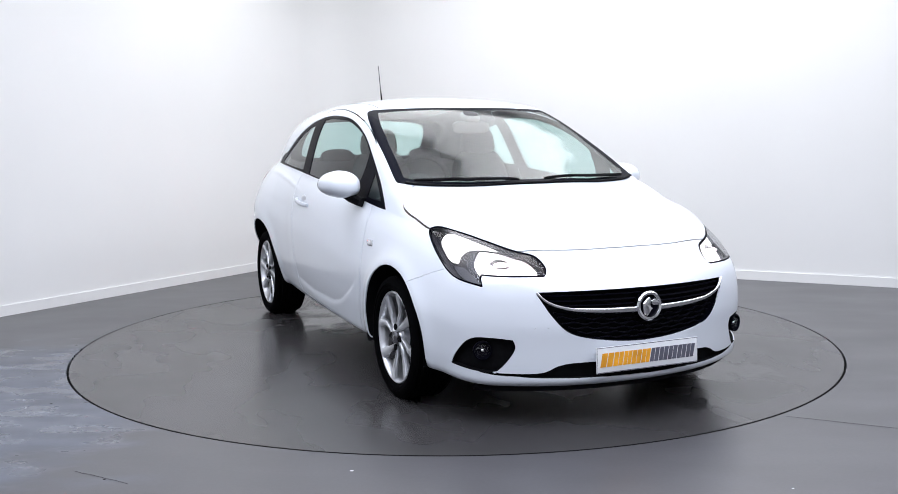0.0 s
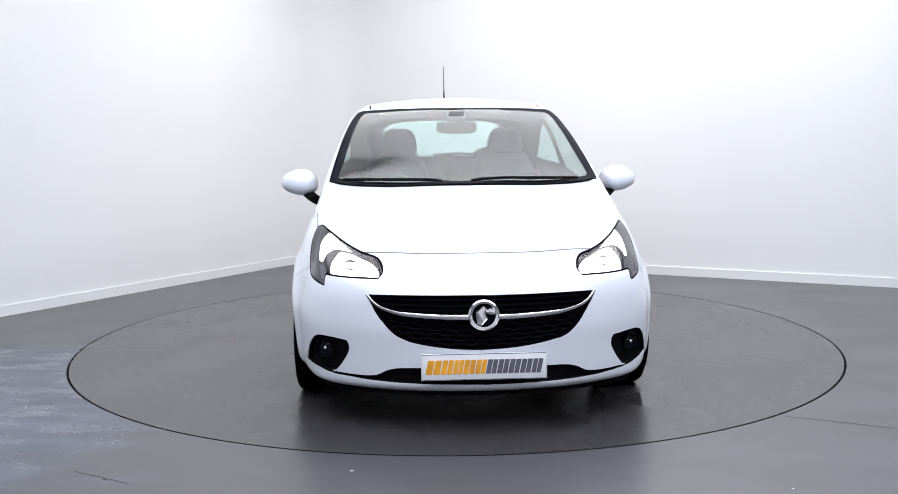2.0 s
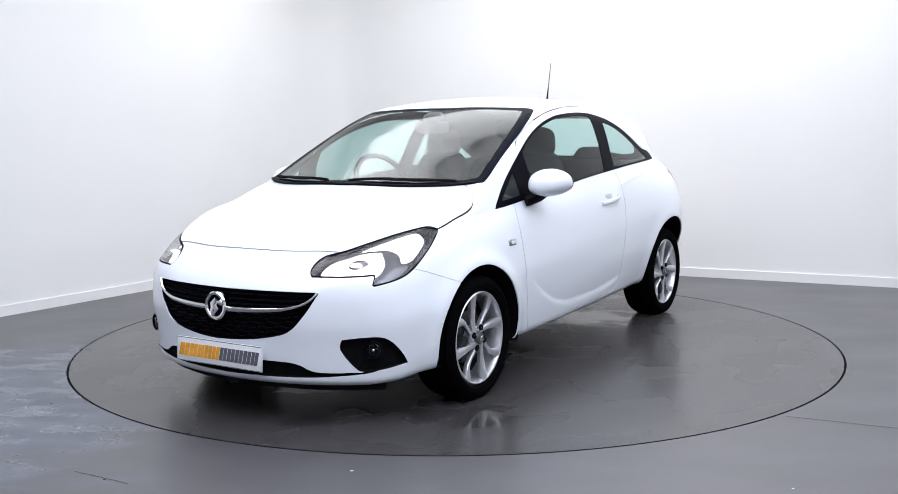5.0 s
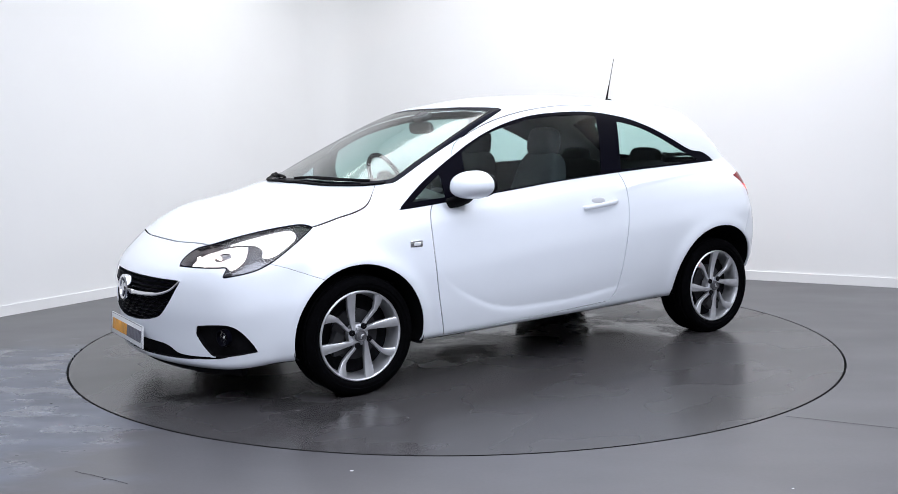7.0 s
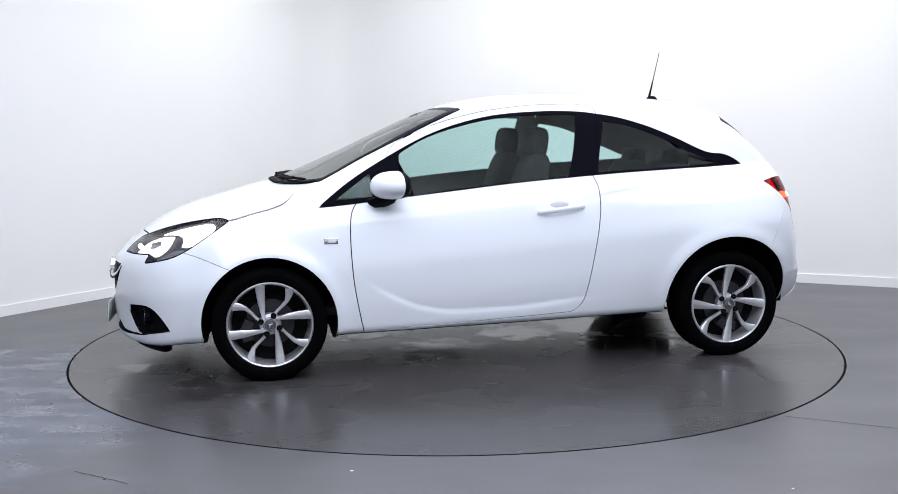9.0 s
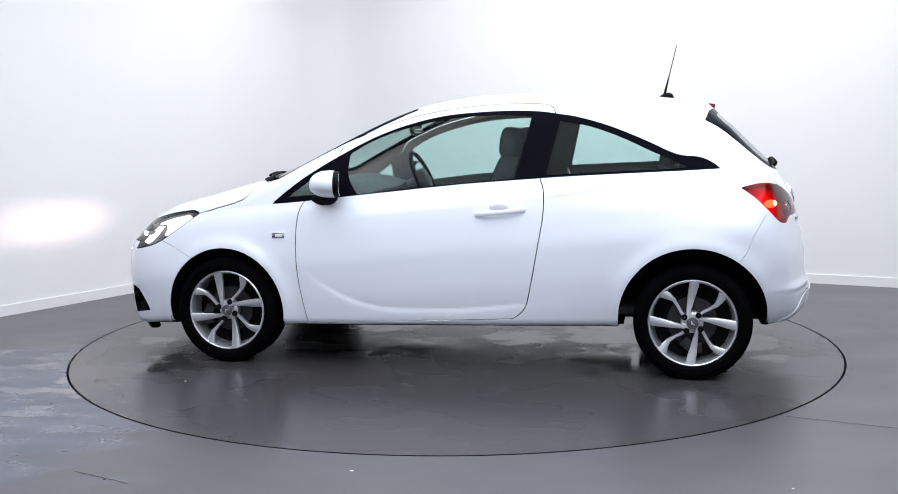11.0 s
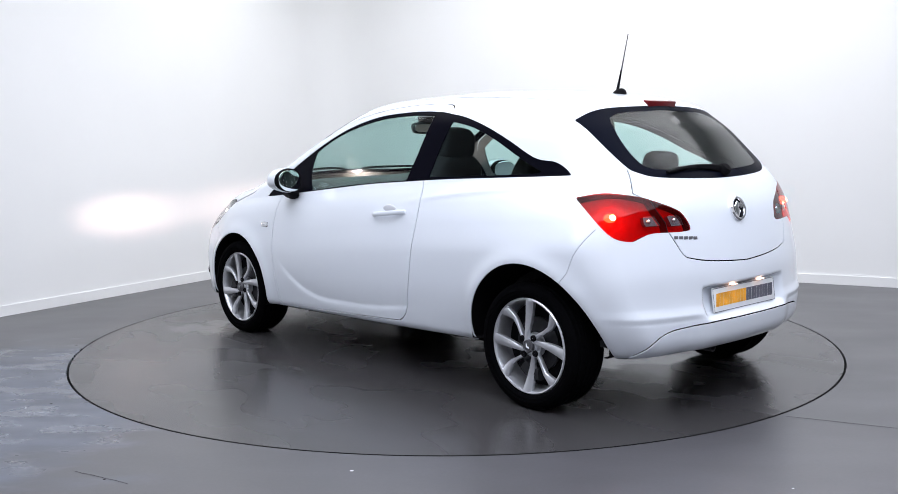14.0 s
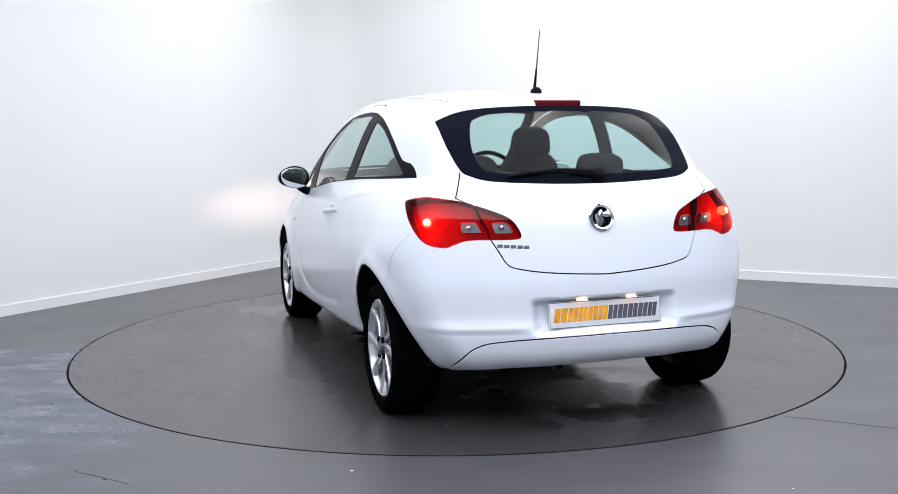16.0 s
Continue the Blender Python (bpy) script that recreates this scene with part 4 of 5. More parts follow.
for s in (1, -1):
    lamp = panel("headlamp", [P_HEAD], [HOUSING], car, s, net=holed(0.060), thick=0.004, sink=0.060, label="lit headlamp with clear lens and dark housing")
    panel("bezel", [P_HEAD], [HOUSING], lamp, s, thick=0.060, sink=0.001, rim_only=True)
    panel("lens_border", [P_HEADRIM], [BLACK], lamp, s, thick=0.02, sink=0.0, label="black lens border")
    lens = panel("lens", [P_HEAD], [LENS, INNER], lamp, s, thick=0.003, sink=0.0005, label="clear lens")
    lens.visible_shadow = False
    patch("reflector", [P_HEAD], NOSE_CORNER, MAIN, [GLOW_BOWL], lamp, s, 0.004, 0.045, "chrome reflector with bulb light added as its own glow", holed(0.045))
    patch("running_lamp", [P_HEAD], NOSE_CORNER, RUNNING, [DRL], lamp, s, 0.004, 0.034, "lit white running lamp")
    patch("indicator", [P_HEAD], NOSE_CORNER, TURNER, [GREY_BOWL], lamp, s, 0.004, 0.040)
    # beam: a lit disc at the bottom of a short tube, added to narrow its cone
    aim = Matrix.Translation((1.80, s * 0.555, 0.690)) @ pose(0, 0, 0, 0, 0, -90 + s * 2.0) @ pose(0, 0, 0, -2.2, 0, 0) @ Matrix.Diagonal((1.7, 1, 0.5, 1))
    bm = bmesh.new()
    spin(bm, [(0.021, 0.045), (0.021, -0.08), (0.023, -0.08), (0.023, 0.045), (0.021, 0.045)], aim, 24)
    part("beam_snoot", bm, GREY_BOWL, lamp)
    bm = bmesh.new()
    r = spin(bm, [(0.0005, -0.070), (0.016, -0.070)], aim, 24)
    part("bulb", bm, BULB, lamp, "lit bulb", smooth=False)
    for b, q in ((0.485, 0.680),):
        bm = bmesh.new()
        bmesh.ops.create_uvsphere(bm, u_segments=12, v_segments=8, radius=0.013, matrix=Matrix.Translation(front_at(s * b, q, -0.03)))
        part("side_bulb", bm, SIDE_BULB, lamp)
    # tail lamp
    tail = panel("tail_lamp", [P_TAIL, P_TAILIN, P_CLEAR, P_CLEAR2], [RED_BOWL, PLASTIC], car, s, thick=0.004, sink=0.045, label="lit red tail lamp with smoked clear window")
    panel("bezel", [P_TAIL, P_TAILIN, P_CLEAR, P_CLEAR2], [HOUSING], tail, s, thick=0.045, sink=0.001, rim_only=True)
    lenses = [panel("lens", [P_TAIL], [RED_LENS, INNER], tail, s, thick=0.003, sink=-0.002, label="red lens"),
              panel("lens", [P_TAILIN], [RED_LENS, INNER], tail, s, thick=0.003, sink=-0.001, label="red lens"),
              panel("reversing_lens", [P_CLEAR], [LENS, INNER], tail, s, thick=0.003, sink=-0.001, label="clear lens"),
              panel("reversing_lens", [P_CLEAR2], [LENS, INNER], tail, s, thick=0.003, sink=-0.001, label="clear lens")]
    for q in lenses:
        q.visible_shadow = False
    panel("reversing_reflector", [P_CLEAR], [GREY_BOWL], tail, s, thick=0.003, sink=0.02)
    panel("reversing_reflector", [P_CLEAR2], [GREY_BOWL], tail, s, thick=0.003, sink=0.02)
    bm = bmesh.new()
    bmesh.ops.create_uvsphere(bm, u_segments=16, v_segments=10, radius=0.020, matrix=Matrix.Translation(side_at(-1.625, 0.885, s, -0.030)) @ Matrix.Diagonal((1.5, 1, 1, 1)))
    part("bulb", bm, TAIL_BULB, tail, "lit bulb")
    for b in (0.43, 0.56):
        bm = bmesh.new()
        bmesh.ops.create_uvsphere(bm, u_segments=16, v_segments=10, radius=0.012, matrix=Matrix.Translation(rear_at(s * b, 0.865, -0.012)))
        part("reversing_bulb", bm, CHROME, tail)
    # fog lamp
    fog = panel("fog_recess", [P_FOG], [PLASTIC], front_bumper, s, thick=0.004, sink=0.030)
    panel("fog_rim", [P_FOG], [PLASTIC], fog, s, thick=0.030, sink=0.001, rim_only=True)
    fm = Matrix.Translation(front_at(s * 0.665, 0.335, -0.03)) @ pose(0, 0, 0, 0, 0, -90 + s * 18)
    bm = bmesh.new()
    spin(bm, [(0.040, 0.0), (0.042, 0.024), (0.036, 0.026), (0.034, 0.016), (0.026, 0.006), (0.001, 0.0)], fm, 28)
    part("fog_lamp", bm, BLACK, fog, "round unlit fog lamp")
    bm = bmesh.new()
    spin(bm, [(0.034, 0.018), (0.02, 0.023), (0.001, 0.025)], fm, 28)
    part("fog_lens", bm, LENS, fog).visible_shadow = False
    bm = bmesh.new()
    bmesh.ops.create_uvsphere(bm, u_segments=12, v_segments=8, radius=0.010, matrix=fm @ pose(0, 0.010, 0))
    part("fog_bulb", bm, CHROME, fog)

# high brake lamp in the roof spoiler
bm = bmesh.new()
box(bm, -0.018, 0.018, -0.112, 0.112, -0.019, 0.019, 0.005, pose(-1.361, 0, 1.380, 0, -10, 0))
part("high_brake_lamp", bm, material("dark_red_lens", (0.11, 0.006, 0.009), 0.3, spec=0.2), tailgate, "unlit dark red high brake lamp")

# ---------------------------------------------------------------- car: grille, intake, plates, badges
grille = panel("grille", [P_GRILLE], [PLASTIC], front_bumper, thick=0.004, sink=0.035, label="black grille with wavy bars")
panel("grille_rim", [P_GRILLE], [BLACK], grille, thick=0.035, sink=0.001, rim_only=True)
intake = panel("lower_intake", [P_INTAKE], [PLASTIC], front_bumper, thick=0.004, sink=0.025)
panel("intake_rim", [P_INTAKE], [PLASTIC], intake, thick=0.025, sink=0.001, rim_only=True)
half_at = spline((0.365, 0.10), (0.38, 0.24), (0.40, 0.32), (0.43, 0.375), (0.49, 0.428), (0.555, 0.466), (0.59, 0.478))
for z0 in (0.382, 0.402, 0.422, 0.442, 0.462, 0.482):
    hw = float(half_at(z0)) - 0.012
    n = max(8, int(hw / 0.02))
    pts = []
    for i in range(2 * n + 1):
        yy = hw * (i / n - 1)
        zz = z0 + 0.0045 * math.sin(yy * 75 + (z0 * 500)) + 0.10 * yy * yy
        pts.append(front_at(yy, min(zz, 0.585), -0.022))
    swept("grille_bar", pts, 0.016, 0.0065, BLACK, grille, segs=6, power=4)
for z0 in (0.525, 0.545, 0.567):
    hw = float(half_at(z0)) - 0.015
    swept("grille_bar", [front_at(hw * (i / 12 - 1), z0 + 0.02 * (hw * (i / 12 - 1)) ** 2, -0.02) for i in range(25)], 0.022, 0.005, BLACK, grille, segs=6, power=4)
zbar = spline((0.0, 0.500), (0.1, 0.501), (0.31, 0.511), (0.41, 0.533), (0.452, 0.557), (0.475, 0.583))
ybar = [0.478 * math.sin(math.pi / 2 * (i / 18 - 1)) for i in range(37)]
swept("chrome_bar", [front_at(q, float(zbar(abs(q))), -0.002) for q in ybar], 0.016, [0.010 + 0.014 * math.cos(q / 0.478 * 1.45) for q in ybar], CHROME, grille, "satin chrome grille bar", segs=10, power=3)


def badge(m, parent, r):
    """A round chrome badge: ring, dark field and plain raised shapes."""
    bm = bmesh.new()
    spin(bm, [(r * 0.70, -0.01), (r * 0.70, 0.006), (r * 0.76, 0.013), (r * 0.9, 0.015), (r, 0.008), (r, -0.02)], m, 40)
    b = part("badge", bm, CHROME, parent, "round chrome badge with dark centre")
    bm = bmesh.new()
    spin(bm, [(0.0005, 0.003), (r * 0.77, 0.003)], m, 40)
    part("badge_field", bm, BLACK, b)
    bm = bmesh.new()
    sweep(bm, [m @ Vector((q * r, 0.008, w * r)) for q, w in ((0.30, -0.62), (0.12, -0.2), (0.22, 0.12), (-0.05, 0.5))], [r * 0.3, r * 0.74, r * 0.62, r * 0.25], 0.012, up=m.to_3x3() @ Vector((0, 1, 0)), segs=8)
    part("badge_emblem", bm, CHROME, b)
    bm = bmesh.new()
    sweep(bm, [m @ Vector((q * r, 0.007, w * r)) for q, w in ((-0.72, 0.15), (-0.42, 0.25), (-0.15, 0.22))], [r * 0.3, r * 0.46, r * 0.24], 0.010, up=m.to_3x3() @ Vector((0, 1, 0)), segs=8)
    part("badge_emblem", bm, CHROME, b)
    return b


badge(Matrix.Translation(front_at(0, 0.512, 0.004)) @ pose(0, 0, 0, 3, 0, -90), front_bumper, 0.064)
badge(Matrix.Translation(rear_at(0, 0.893, 0.0)) @ pose(0, 0, 0, 16, 0, 90), tailgate, 0.058)

PLATE = material("white_plate", (0.78, 0.79, 0.80), 0.35, vary=0.03, scale=30)
ORANGE = material("orange_print", (0.85, 0.36, 0.02), 0.4, vary=0.25, scale=15)
INK = material("slate_print", (0.10, 0.10, 0.13), 0.4, vary=0.2, scale=15)


def plate(m, parent):
    """A number plate in the x-z plane, facing -y, with plain slanted bars where its print stands."""
    bm = bmesh.new()
    box(bm, -0.26, 0.26, -0.004, 0.004, -0.0555, 0.0555, 0.003, m)
    p = part("number_plate", bm, PLATE, parent, "white dealer plate with orange and slate print")
    bm = bmesh.new()
    sweep(bm, [m @ Vector(q) for q in ((-0.257, -0.004, -0.0525), (0.257, -0.004, -0.0525), (0.257, -0.004, 0.0525), (-0.257, -0.004, 0.0525))], 0.003, 0.003, up=m.to_3x3() @ Vector((0, 1, 0)), segs=4, closed=True)
    part("plate_edge", bm, INK, p)
    widths = (0.062, 0.048, 0.040, 0.048, 0.044, 0.044, 0.046, 0.046, 0.046, 0.042)
    x0 = -0.238
    for i, w in enumerate(widths):
        for a0, a1 in ((0.01, 0.45), (0.52, 0.95)):
            bm = bmesh.new()
            h, lean = 0.029, 0.006
            corners = [(x0 + w * a0 - lean, -h), (x0 + w * a1 - lean, -h), (x0 + w * a1 + lean, h), (x0 + w * a0 + lean, h)]
            for d in (-0.0055, -0.004):
                for a, b in corners:
                    bm.verts.new(m @ Vector((a, d, b)))
            bm.verts.ensure_lookup_table()
            for f in ((0, 1, 2, 3), (0, 4, 5, 1), (1, 5, 6, 2), (2, 6, 7, 3), (3, 7, 4, 0)):
                bm.faces.new([bm.verts[q] for q in f])
            part("print_bar", bm, ORANGE if i < 5 else INK, p, smooth=False)
        x0 += w + 0.0015
    return p


plate(pose(2.1275, 0, 0.297, -3, 0, 90), front_bumper)
plate(pose(-1.846, 0, 0.498, -8, 0, -90), rear_bumper)
for yy in (0.115, -0.115):
    bm = bmesh.new()
    box(bm, -1.868, -1.848, yy - 0.022, yy + 0.022, 0.557, 0.563, 0.002)
    part("plate_lamp", bm, PLATE_BULB, rear_bumper, "lit number plate lamp")
for i in range(5):
    c = rear_at(0.448 - i * 0.027, 0.792 - i * 0.002, 0.001)
    bm = bmesh.new()
    box(bm, -0.011, 0.011, -0.002, 0.002, -0.007, 0.007, 0.0012, Matrix.Translation(c) @ pose(0, 0, 0, 0, 0, 78))
    part("name_bar", bm, GREY_BOWL, tailgate)

# ---------------------------------------------------------------- car: mirrors, handles, wipers, aerial, small parts
for s in (1, -1):
    bm = bmesh.new()
    bmesh.ops.create_uvsphere(bm, u_segments=32, v_segments=20, radius=1)
    for q in bm.verts:
        x, y, z = q.co
        f = lambda a, k: math.copysign(abs(a) ** k, a)
        x, y, z = f(x, 0.8), f(y, 0.8), f(z, 0.85)
        rear_cut = max(x, -0.12)
        q.co = Vector((0.605 + 0.125 * rear_cut - 0.022 * y, s * (0.885 + 0.102 * y), 0.985 + (0.080 if z > 0 else 0.064) * (1 - 0.24 * max(y, 0)) * z + 0.004 * y))
    mirror = part("door_mirror", bm, PAINT, doors[s], "white door mirror on a black foot")
    bm = bmesh.new()
    bmesh.ops.create_uvsphere(bm, u_segments=32, v_segments=16, radius=1)
    for q in bm.verts:
        x, y, z = q.co
        f = lambda a, k: math.copysign(abs(a) ** k, a)
        x, y, z = f(x, 0.8), f(y, 0.8), f(z, 0.85)
        q.co = Vector((0.600 + 0.105 * min(max(x, -0.36), 0.1) - 0.020 * y, s * (0.885 + 0.099 * y), 0.985 + (0.077 if z > 0 else 0.061) * (1 - 0.24 * max(y, 0)) * z + 0.004 * y))
    part("mirror_shell", bm, PLASTIC, mirror, "black rear shell of the mirror")
    bm = bmesh.new()
    r = bmesh.ops.create_uvsphere(bm, u_segments=28, v_segments=12, radius=1)
    for q in bm.verts:
        x, y, z = q.co
        f = lambda a, k: math.copysign(abs(a) ** k, a)
        q.co = Vector((0.561 + 0.004 * x - 0.020 * f(y, 0.7), s * (0.885 + 0.086 * f(y, 0.7)), 0.990 + (0.062 - 0.014 * max(y, 0)) * f(z, 0.75) + 0.006 * y))
    part("mirror_glass", bm, material("mirror_silver", (0.75, 0.78, 0.8), 0.03, metal=1.0), mirror)
    swept("mirror_foot", [(0.70, s * 0.775, 0.895), (0.675, s * 0.80, 0.905), (0.64, s * 0.83, 0.925), (0.63, s * 0.85, 0.945)], [0.05, 0.05, 0.055, 0.06], [0.13, 0.115, 0.10, 0.09], PLASTIC, mirror, "black plastic foot", up=(1, 0, 0), segs=12)
    # handle, and a grey oval with the shade of its hollow painted in
    pts = [side_at(-0.155 - 0.255 * i / 10, 0.832 + 0.026 * i / 10, s, 0.004 + 0.026 * math.sin(math.pi * i / 10) ** 0.5) for i in range(11)]
    handle = swept("door_handle", pts, 0.014, [0.020] + [0.026] * 9 + [0.020], PAINT, doors[s], "white door handle", segs=10, power=3)
    bm = bmesh.new()
    c = side_at(-0.275, 0.862, s, -0.004)
    bmesh.ops.create_uvsphere(bm, u_segments=20, v_segments=10, radius=1)
    for q in bm.verts:
        q.co = Vector((c.x + q.co.x * 0.058, c.y + q.co.y * 0.007, c.z + q.co.z * 0.026))
    part("handle_cup_shade", bm, material("shaded_cup", (0.55, 0.555, 0.58), 0.5), handle)
    # side repeater
    bm = bmesh.new()
    c = side_at(0.935, 0.712, s, 0.0)
    box(bm, c.x - 0.036, c.x + 0.036, c.y - 0.006, c.y + 0.006, c.z - 0.016, c.z + 0.016, 0.004)
    rep = part("side_badge", bm, CHROME, car, "small chrome side repeater badge")
    bm = bmesh.new()
    box(bm, c.x - 0.022, c.x + 0.016, c.y - 0.008, c.y + 0.008, c.z - 0.008, c.z + 0.008, 0.002)
    part("repeater_lens", bm, PLATE, rep)

base_x = spline((0.0, 1.215), (0.3, 1.185), (0.5, 1.11), (0.62, 1.035), (0.68, 0.98))
for y0, y1 in ((0.58, 0.02), (-0.12, -0.62)):
    pts = [top_at(float(base_x(abs(y0 + (y1 - y0) * i / 10))) - 0.015 - 0.03 * math.sin(math.pi * i / 10), y0 + (y1 - y0) * i / 10, 0.012) for i in range(11)]
    w = swept("windscreen_wiper", pts, [0.012] + [0.018] * 9 + [0.012], 0.016, PLASTIC, car, "black wiper arm and blade", segs=6)
    pts = [top_at(float(base_x(abs(y0 + (y1 - y0) * i / 6))) - 0.005 - 0.02 * i / 6, y0 + (y1 - y0) * i / 6, 0.022) for i in range(1, 5)]
    swept("wiper_arm", pts, 0.022, 0.014, PLASTIC, w, segs=6)
cowl = [top_at(float(base_x(abs(q))) + 0.008, q, 0.004) for q in [0.66 * (i / 16 - 1) for i in range(33)]]
swept("cowl_strip", cowl, 0.035, 0.010, PLASTIC, car, "black cowl strip", segs=6, power=4)
pts = [rear_at(-0.05 + 0.42 * i / 8, 1.070 + 0.018 * math.sin(math.pi * i / 8), 0.014) for i in range(9)]
rw = swept("rear_wiper", pts, 0.018, [0.030, 0.034, 0.030, 0.026, 0.022, 0.020, 0.018, 0.016, 0.012], PLASTIC, tailgate, "black rear wiper", segs=8)
bm = bmesh.new()
spin(bm, [(0.001, 0.035), (0.022, 0.032), (0.030, 0.02), (0.032, 0.0)], Matrix.Translation(rear_at(-0.035, 1.062, 0.0)) @ pose(0, 0, 0, 45, 0, 90), 20)
part("wiper_pivot", bm, PLASTIC, rw)

bm = bmesh.new()
bmesh.ops.create_uvsphere(bm, u_segments=24, v_segments=14, radius=1)
for q in bm.verts:
    x, y, z = q.co
    q.co = Vector((-1.115 + 0.042 * x, 0.026 * y * (1 - 0.25 * x), float(onto(2, 1, -1.115, 0)) - 0.004 + 0.030 * max(z, -0.2) * (1 - 0.3 * x)))
aerial = part("aerial", bm, PLASTIC, car, "black roof aerial")
zr = onto(2, 1, -1.10, 0)
swept("aerial_mast", [(-1.105, 0, zr + 0.015), (-1.115, 0, zr + 0.06), (-1.128, 0, zr + 0.115)], [0.017, 0.012, 0.008], [0.017, 0.012, 0.008], PLASTIC, aerial, up=(1, 0, 0))
swept("aerial_whip", [(-1.128, 0, zr + 0.113), (-1.168, 0, 1.733)], [0.007, 0.005], [0.007, 0.005], HOUSING, aerial, up=(1, 0, 0))
swept("front_lip", [(onto(0, 1, q, 0.19) - 0.09, q, 0.160) for q in [0.66 * (i / 12 - 1) for i in range(25)]], 0.06, 0.035, PLASTIC, front_bumper, segs=8, power=3)
bm = bmesh.new()
spin(bm, [(0.018, -0.06), (0.020, 0.06), (0.024, 0.06), (0.024, -0.06)], pose(-1.755, 0.20, 0.278, 0, 0, 90), 20)
part("exhaust_pipe", bm, BRAKE, car)

# ---------------------------------------------------------------- car: inside
CLOTH = material("charcoal_seat_cloth", (0.030, 0.031, 0.035), 0.9, vary=0.25, scale=60, bump=0.5, bump_scale=700)
DASH = material("charcoal_dash_plastic", (0.035, 0.036, 0.040), 0.6, vary=0.15, scale=30, bump=0.4, bump_scale=500)


def pad(bm, m, sx, sy, sz, square=0.55, lean=0.0):
    """A cushion: a rounded box, lean narrows its top."""
    r = bmesh.ops.create_uvsphere(bm, u_segments=28, v_segments=18, radius=1)["verts"]
    f = lambda a: math.copysign(abs(a) ** square, a)
    for q in r:
        x, y, z = f(q.co.x), f(q.co.y), f(q.co.z)
        q.co = m @ Vector((x * sx / 2, y * sy / 2 * (1 - lean * (z + 1) / 2), z * sz / 2))


def seat(name, x, y, label):
    bm = bmesh.new()
    pad(bm, pose(x + 0.18, y, 0.56, 0, -6, 0), 0.52, 0.50, 0.20)
    st = part(name, bm, CLOTH, car, label)
    bm = bmesh.new()
    pad(bm, pose(x - 0.10, y, 0.84, 0, -17, 0), 0.15, 0.48, 0.62, 0.5, 0.28)
    part("backrest", bm, CLOTH, st)
    bm = bmesh.new()
    pad(bm, pose(x - 0.175, y, 1.195, 0, -8, 0), 0.125, 0.25, 0.175, 0.6, 0.2)
    part("headrest", bm, CLOTH, st)
    for d in (-0.05, 0.05):
        swept("headrest_post", [(x - 0.17, y + d, 1.07), (x - 0.175, y + d, 1.16)], 0.011, 0.011, CHROME, st, up=(0, 1, 0), segs=8)
    return st


seat("front_seat", -0.10, 0.35, "charcoal cloth front seat with headrest")
seat("front_seat", -0.10, -0.335, "charcoal cloth front seat with headrest")
bm = bmesh.new()
pad(bm, pose(-0.78, 0, 0.56, 0, -5, 0), 0.5, 1.24, 0.2, 0.4)
bench = part("rear_seat", bm, CLOTH, car, "charcoal cloth rear bench with headrests")
for yy in (0.31, -0.31):
    bm = bmesh.new()
    pad(bm, pose(-1.06, yy, 0.83, 0, -18, 0), 0.15, 0.61, 0.48, 0.4)
    part("backrest", bm, CLOTH, bench)
    bm = bmesh.new()
    pad(bm, pose(-1.135, yy * 1.08, 1.085, 0, -10, 0), 0.11, 0.25, 0.12, 0.6, 0.1)
    part("headrest", bm, CLOTH, bench)
bm = bmesh.new()
prof = [(1.14, 0.94), (1.02, 0.972), (0.80, 0.985), (0.62, 0.972), (0.50, 0.93), (0.47, 0.85), (0.52, 0.72), (0.60, 0.55), (1.14, 0.5)]
cols = []
for k in range(21):
    y = 0.70 * (k / 10 - 1)
    hump = 0.018 * math.exp(-((y + 0.35) / 0.16) ** 2)
    tuck = 0.06 * (abs(y) / 0.7) ** 4
    cols.append([bm.verts.new((min(a, 1.10 - 0.25 * y * y) + (0.05 * (abs(y) / 0.7) ** 2 if a < 0.7 else 0), y, b + (hump if b > 0.9 and a < 0.9 else 0) - tuck * (b > 0.9))) for a, b in prof])
for a, b in zip(cols, cols[1:]):
    for k in range(len(prof) - 1):
        bm.faces.new((a[k], a[k + 1], b[k + 1], b[k]))
bm.faces.new(cols[0])
bm.faces.new(cols[-1][::-1])
dash = part("dashboard", bm, DASH, car, "charcoal moulded dashboard")
wm = pose(0.40, -0.35, 0.955, 0, -66, 0)
bm = bmesh.new()
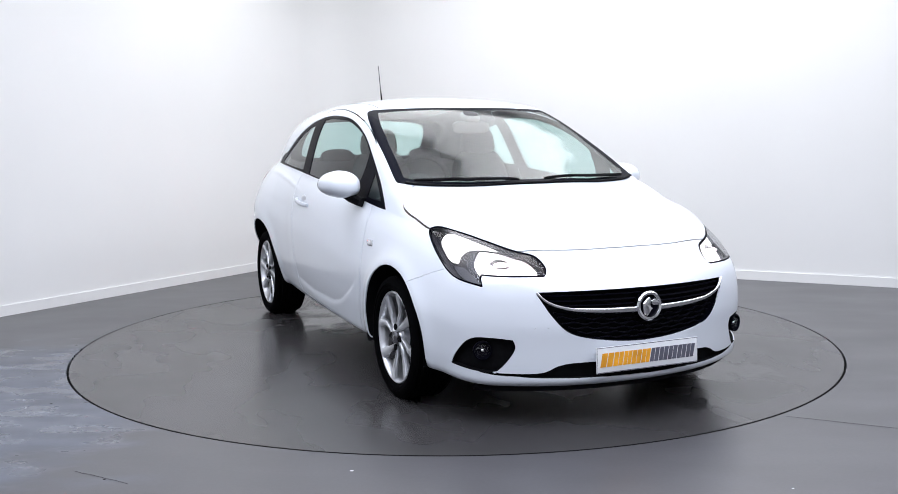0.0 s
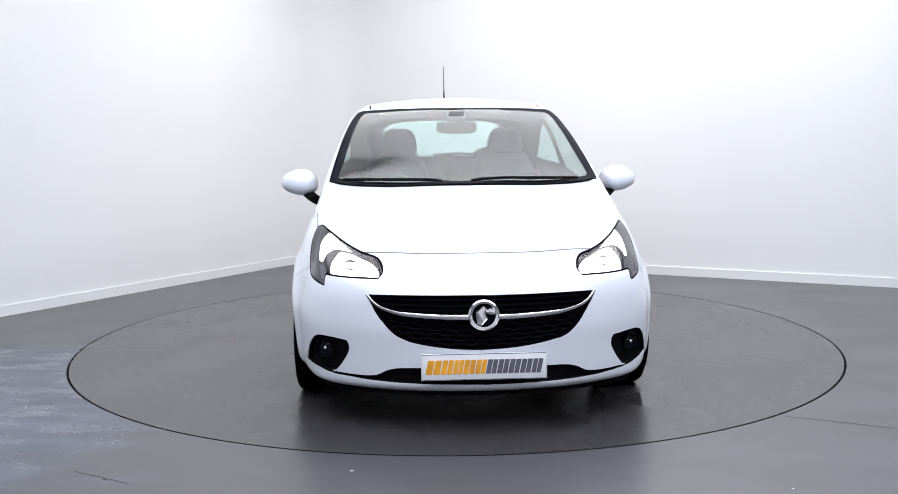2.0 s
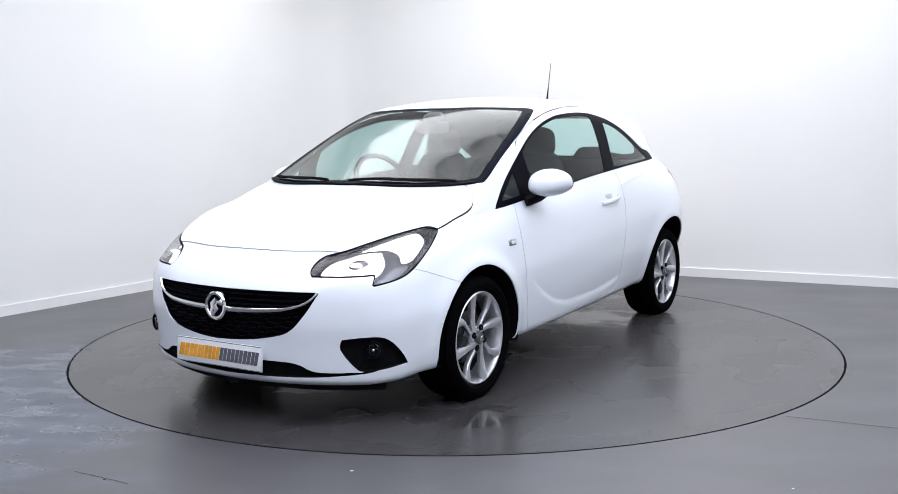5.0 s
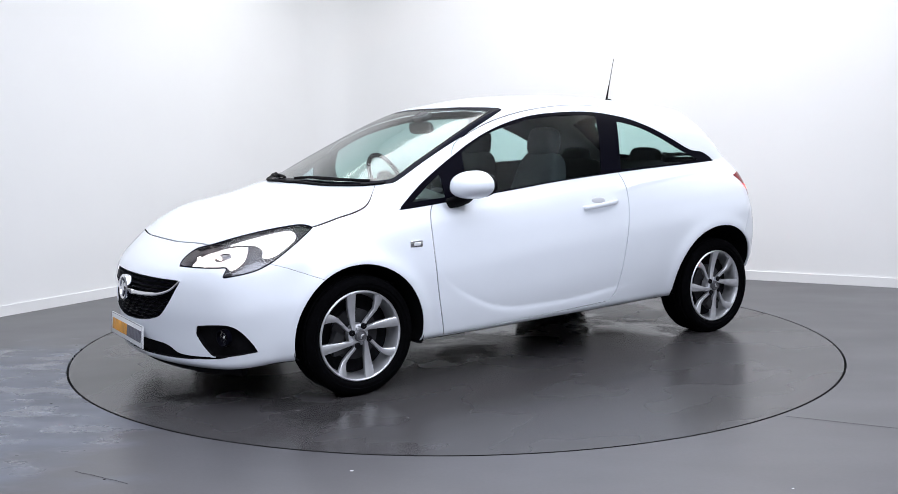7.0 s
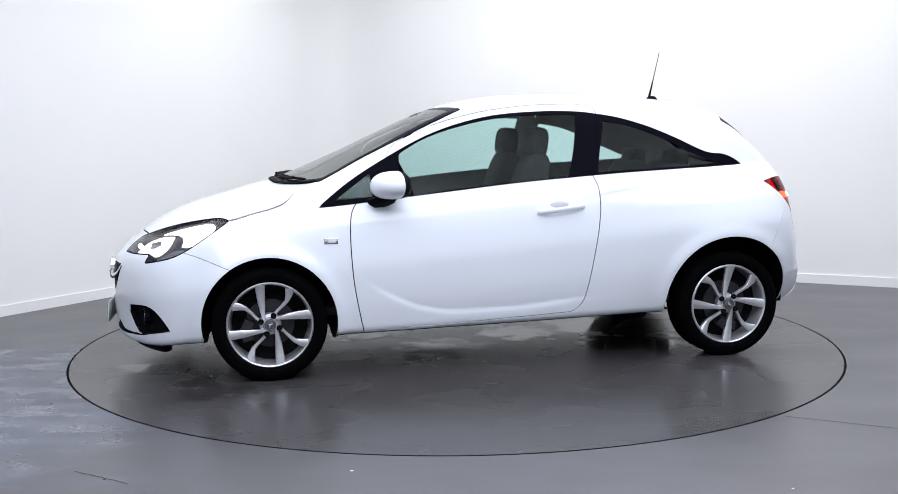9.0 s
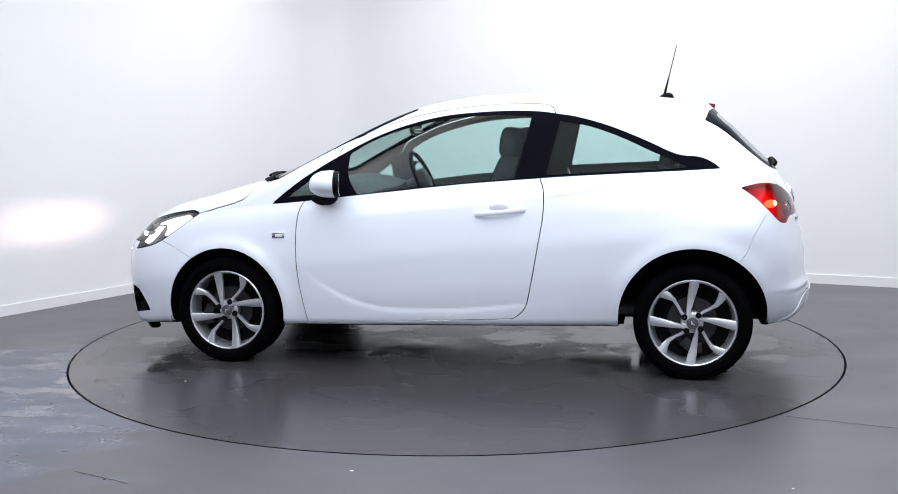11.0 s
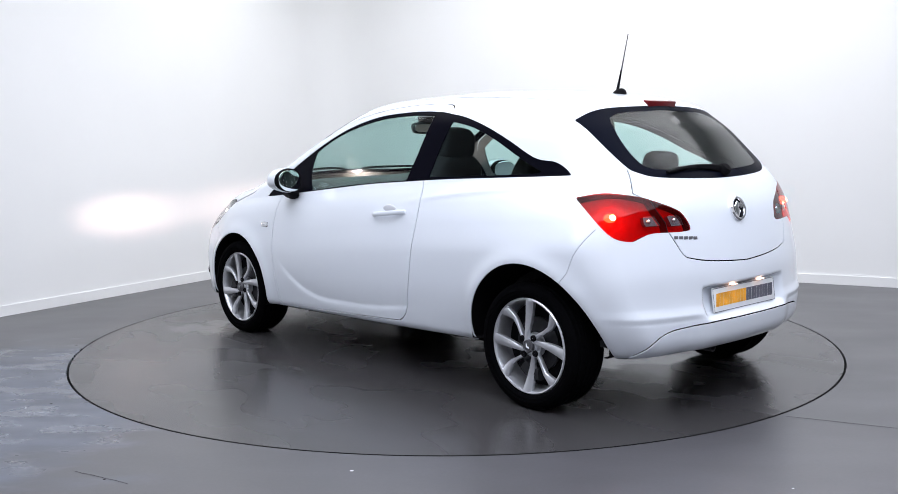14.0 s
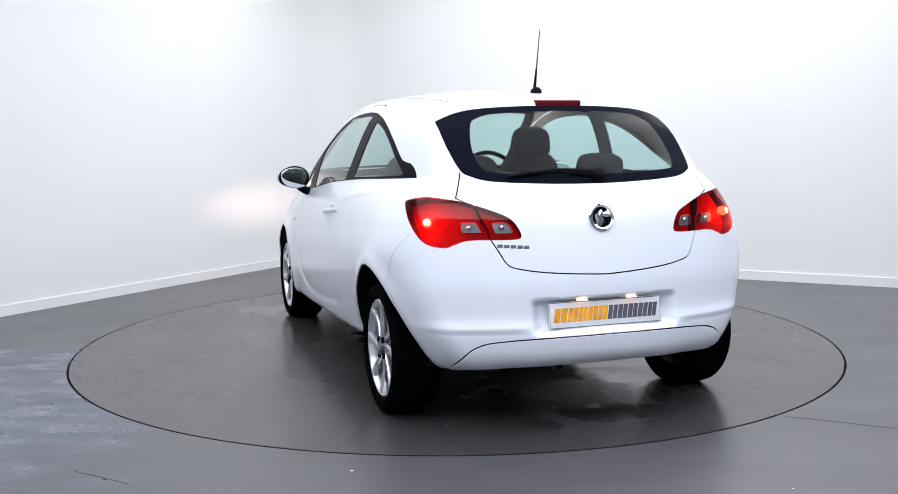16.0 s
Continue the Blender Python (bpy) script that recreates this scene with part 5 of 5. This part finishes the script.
sweep(bm, [wm @ Vector((0.185 * math.cos(a), 0.185 * math.sin(a), 0)) for a in [2 * math.pi * k / 40 for k in range(40)]], 0.030, 0.026, up=wm.to_3x3() @ Vector((0, 0, 1)), segs=10, closed=True)
sw = part("steering_wheel", bm, BLACK, car, "black three-spoke steering wheel")
bm = bmesh.new()
pad(bm, wm @ pose(0, 0, 0.0), 0.15, 0.14, 0.06)
part("wheel_boss", bm, DASH, sw)
for a in (90, -90, 180):
    c, q = math.cos(radians(a)), math.sin(radians(a))
    swept("wheel_spoke", [wm @ Vector((0.06 * c, 0.06 * q, 0)), wm @ Vector((0.178 * c, 0.178 * q, 0))], 0.04, 0.02, BLACK, sw, up=wm.to_3x3() @ Vector((0, 0, 1)))
swept("steering_column", [wm @ Vector((0, 0, -0.02)), wm @ Vector((0, 0, -0.25))], 0.09, 0.09, DASH, sw, up=(0, 1, 0))
bm = bmesh.new()
pad(bm, pose(0.37, 0.0, 1.285, 0, 12, 0), 0.035, 0.235, 0.072, 0.5)
im = part("inner_mirror", bm, DASH, car, "grey rear-view mirror behind the windscreen")
bm = bmesh.new()
pad(bm, pose(0.352, 0.0, 1.283, 0, 12, 0), 0.006, 0.215, 0.058, 0.5)
part("mirror_glass", bm, bpy.data.materials["mirror_silver"], im)
bm = bmesh.new()
pad(bm, pose(0.36, 0.0, 1.345, 0, 20, 0), 0.10, 0.11, 0.05, 0.6)
part("sensor_pod", bm, DASH, im)
bm = bmesh.new()
box(bm, -1.55, 1.1, -0.68, 0.68, 0.30, 0.34, 0.01)
part("cabin_floor", bm, CLOTH, car)
bm = bmesh.new()
box(bm, -1.60, -1.16, -0.50, 0.50, 0.90, 0.925, 0.01)
part("parcel_shelf", bm, CLOTH, car, "dark parcel shelf")


def motions():
    rows = [(s, pose(0, 0, 0, 0, 0, a) @ pose(OFFX, OFFY, 0)) for s, a in TURN]
    walk(car, rows)
    walk(table, [(s, pose(0, 0, 0, 0, 0, a)) for s, a in TURN])


motions()
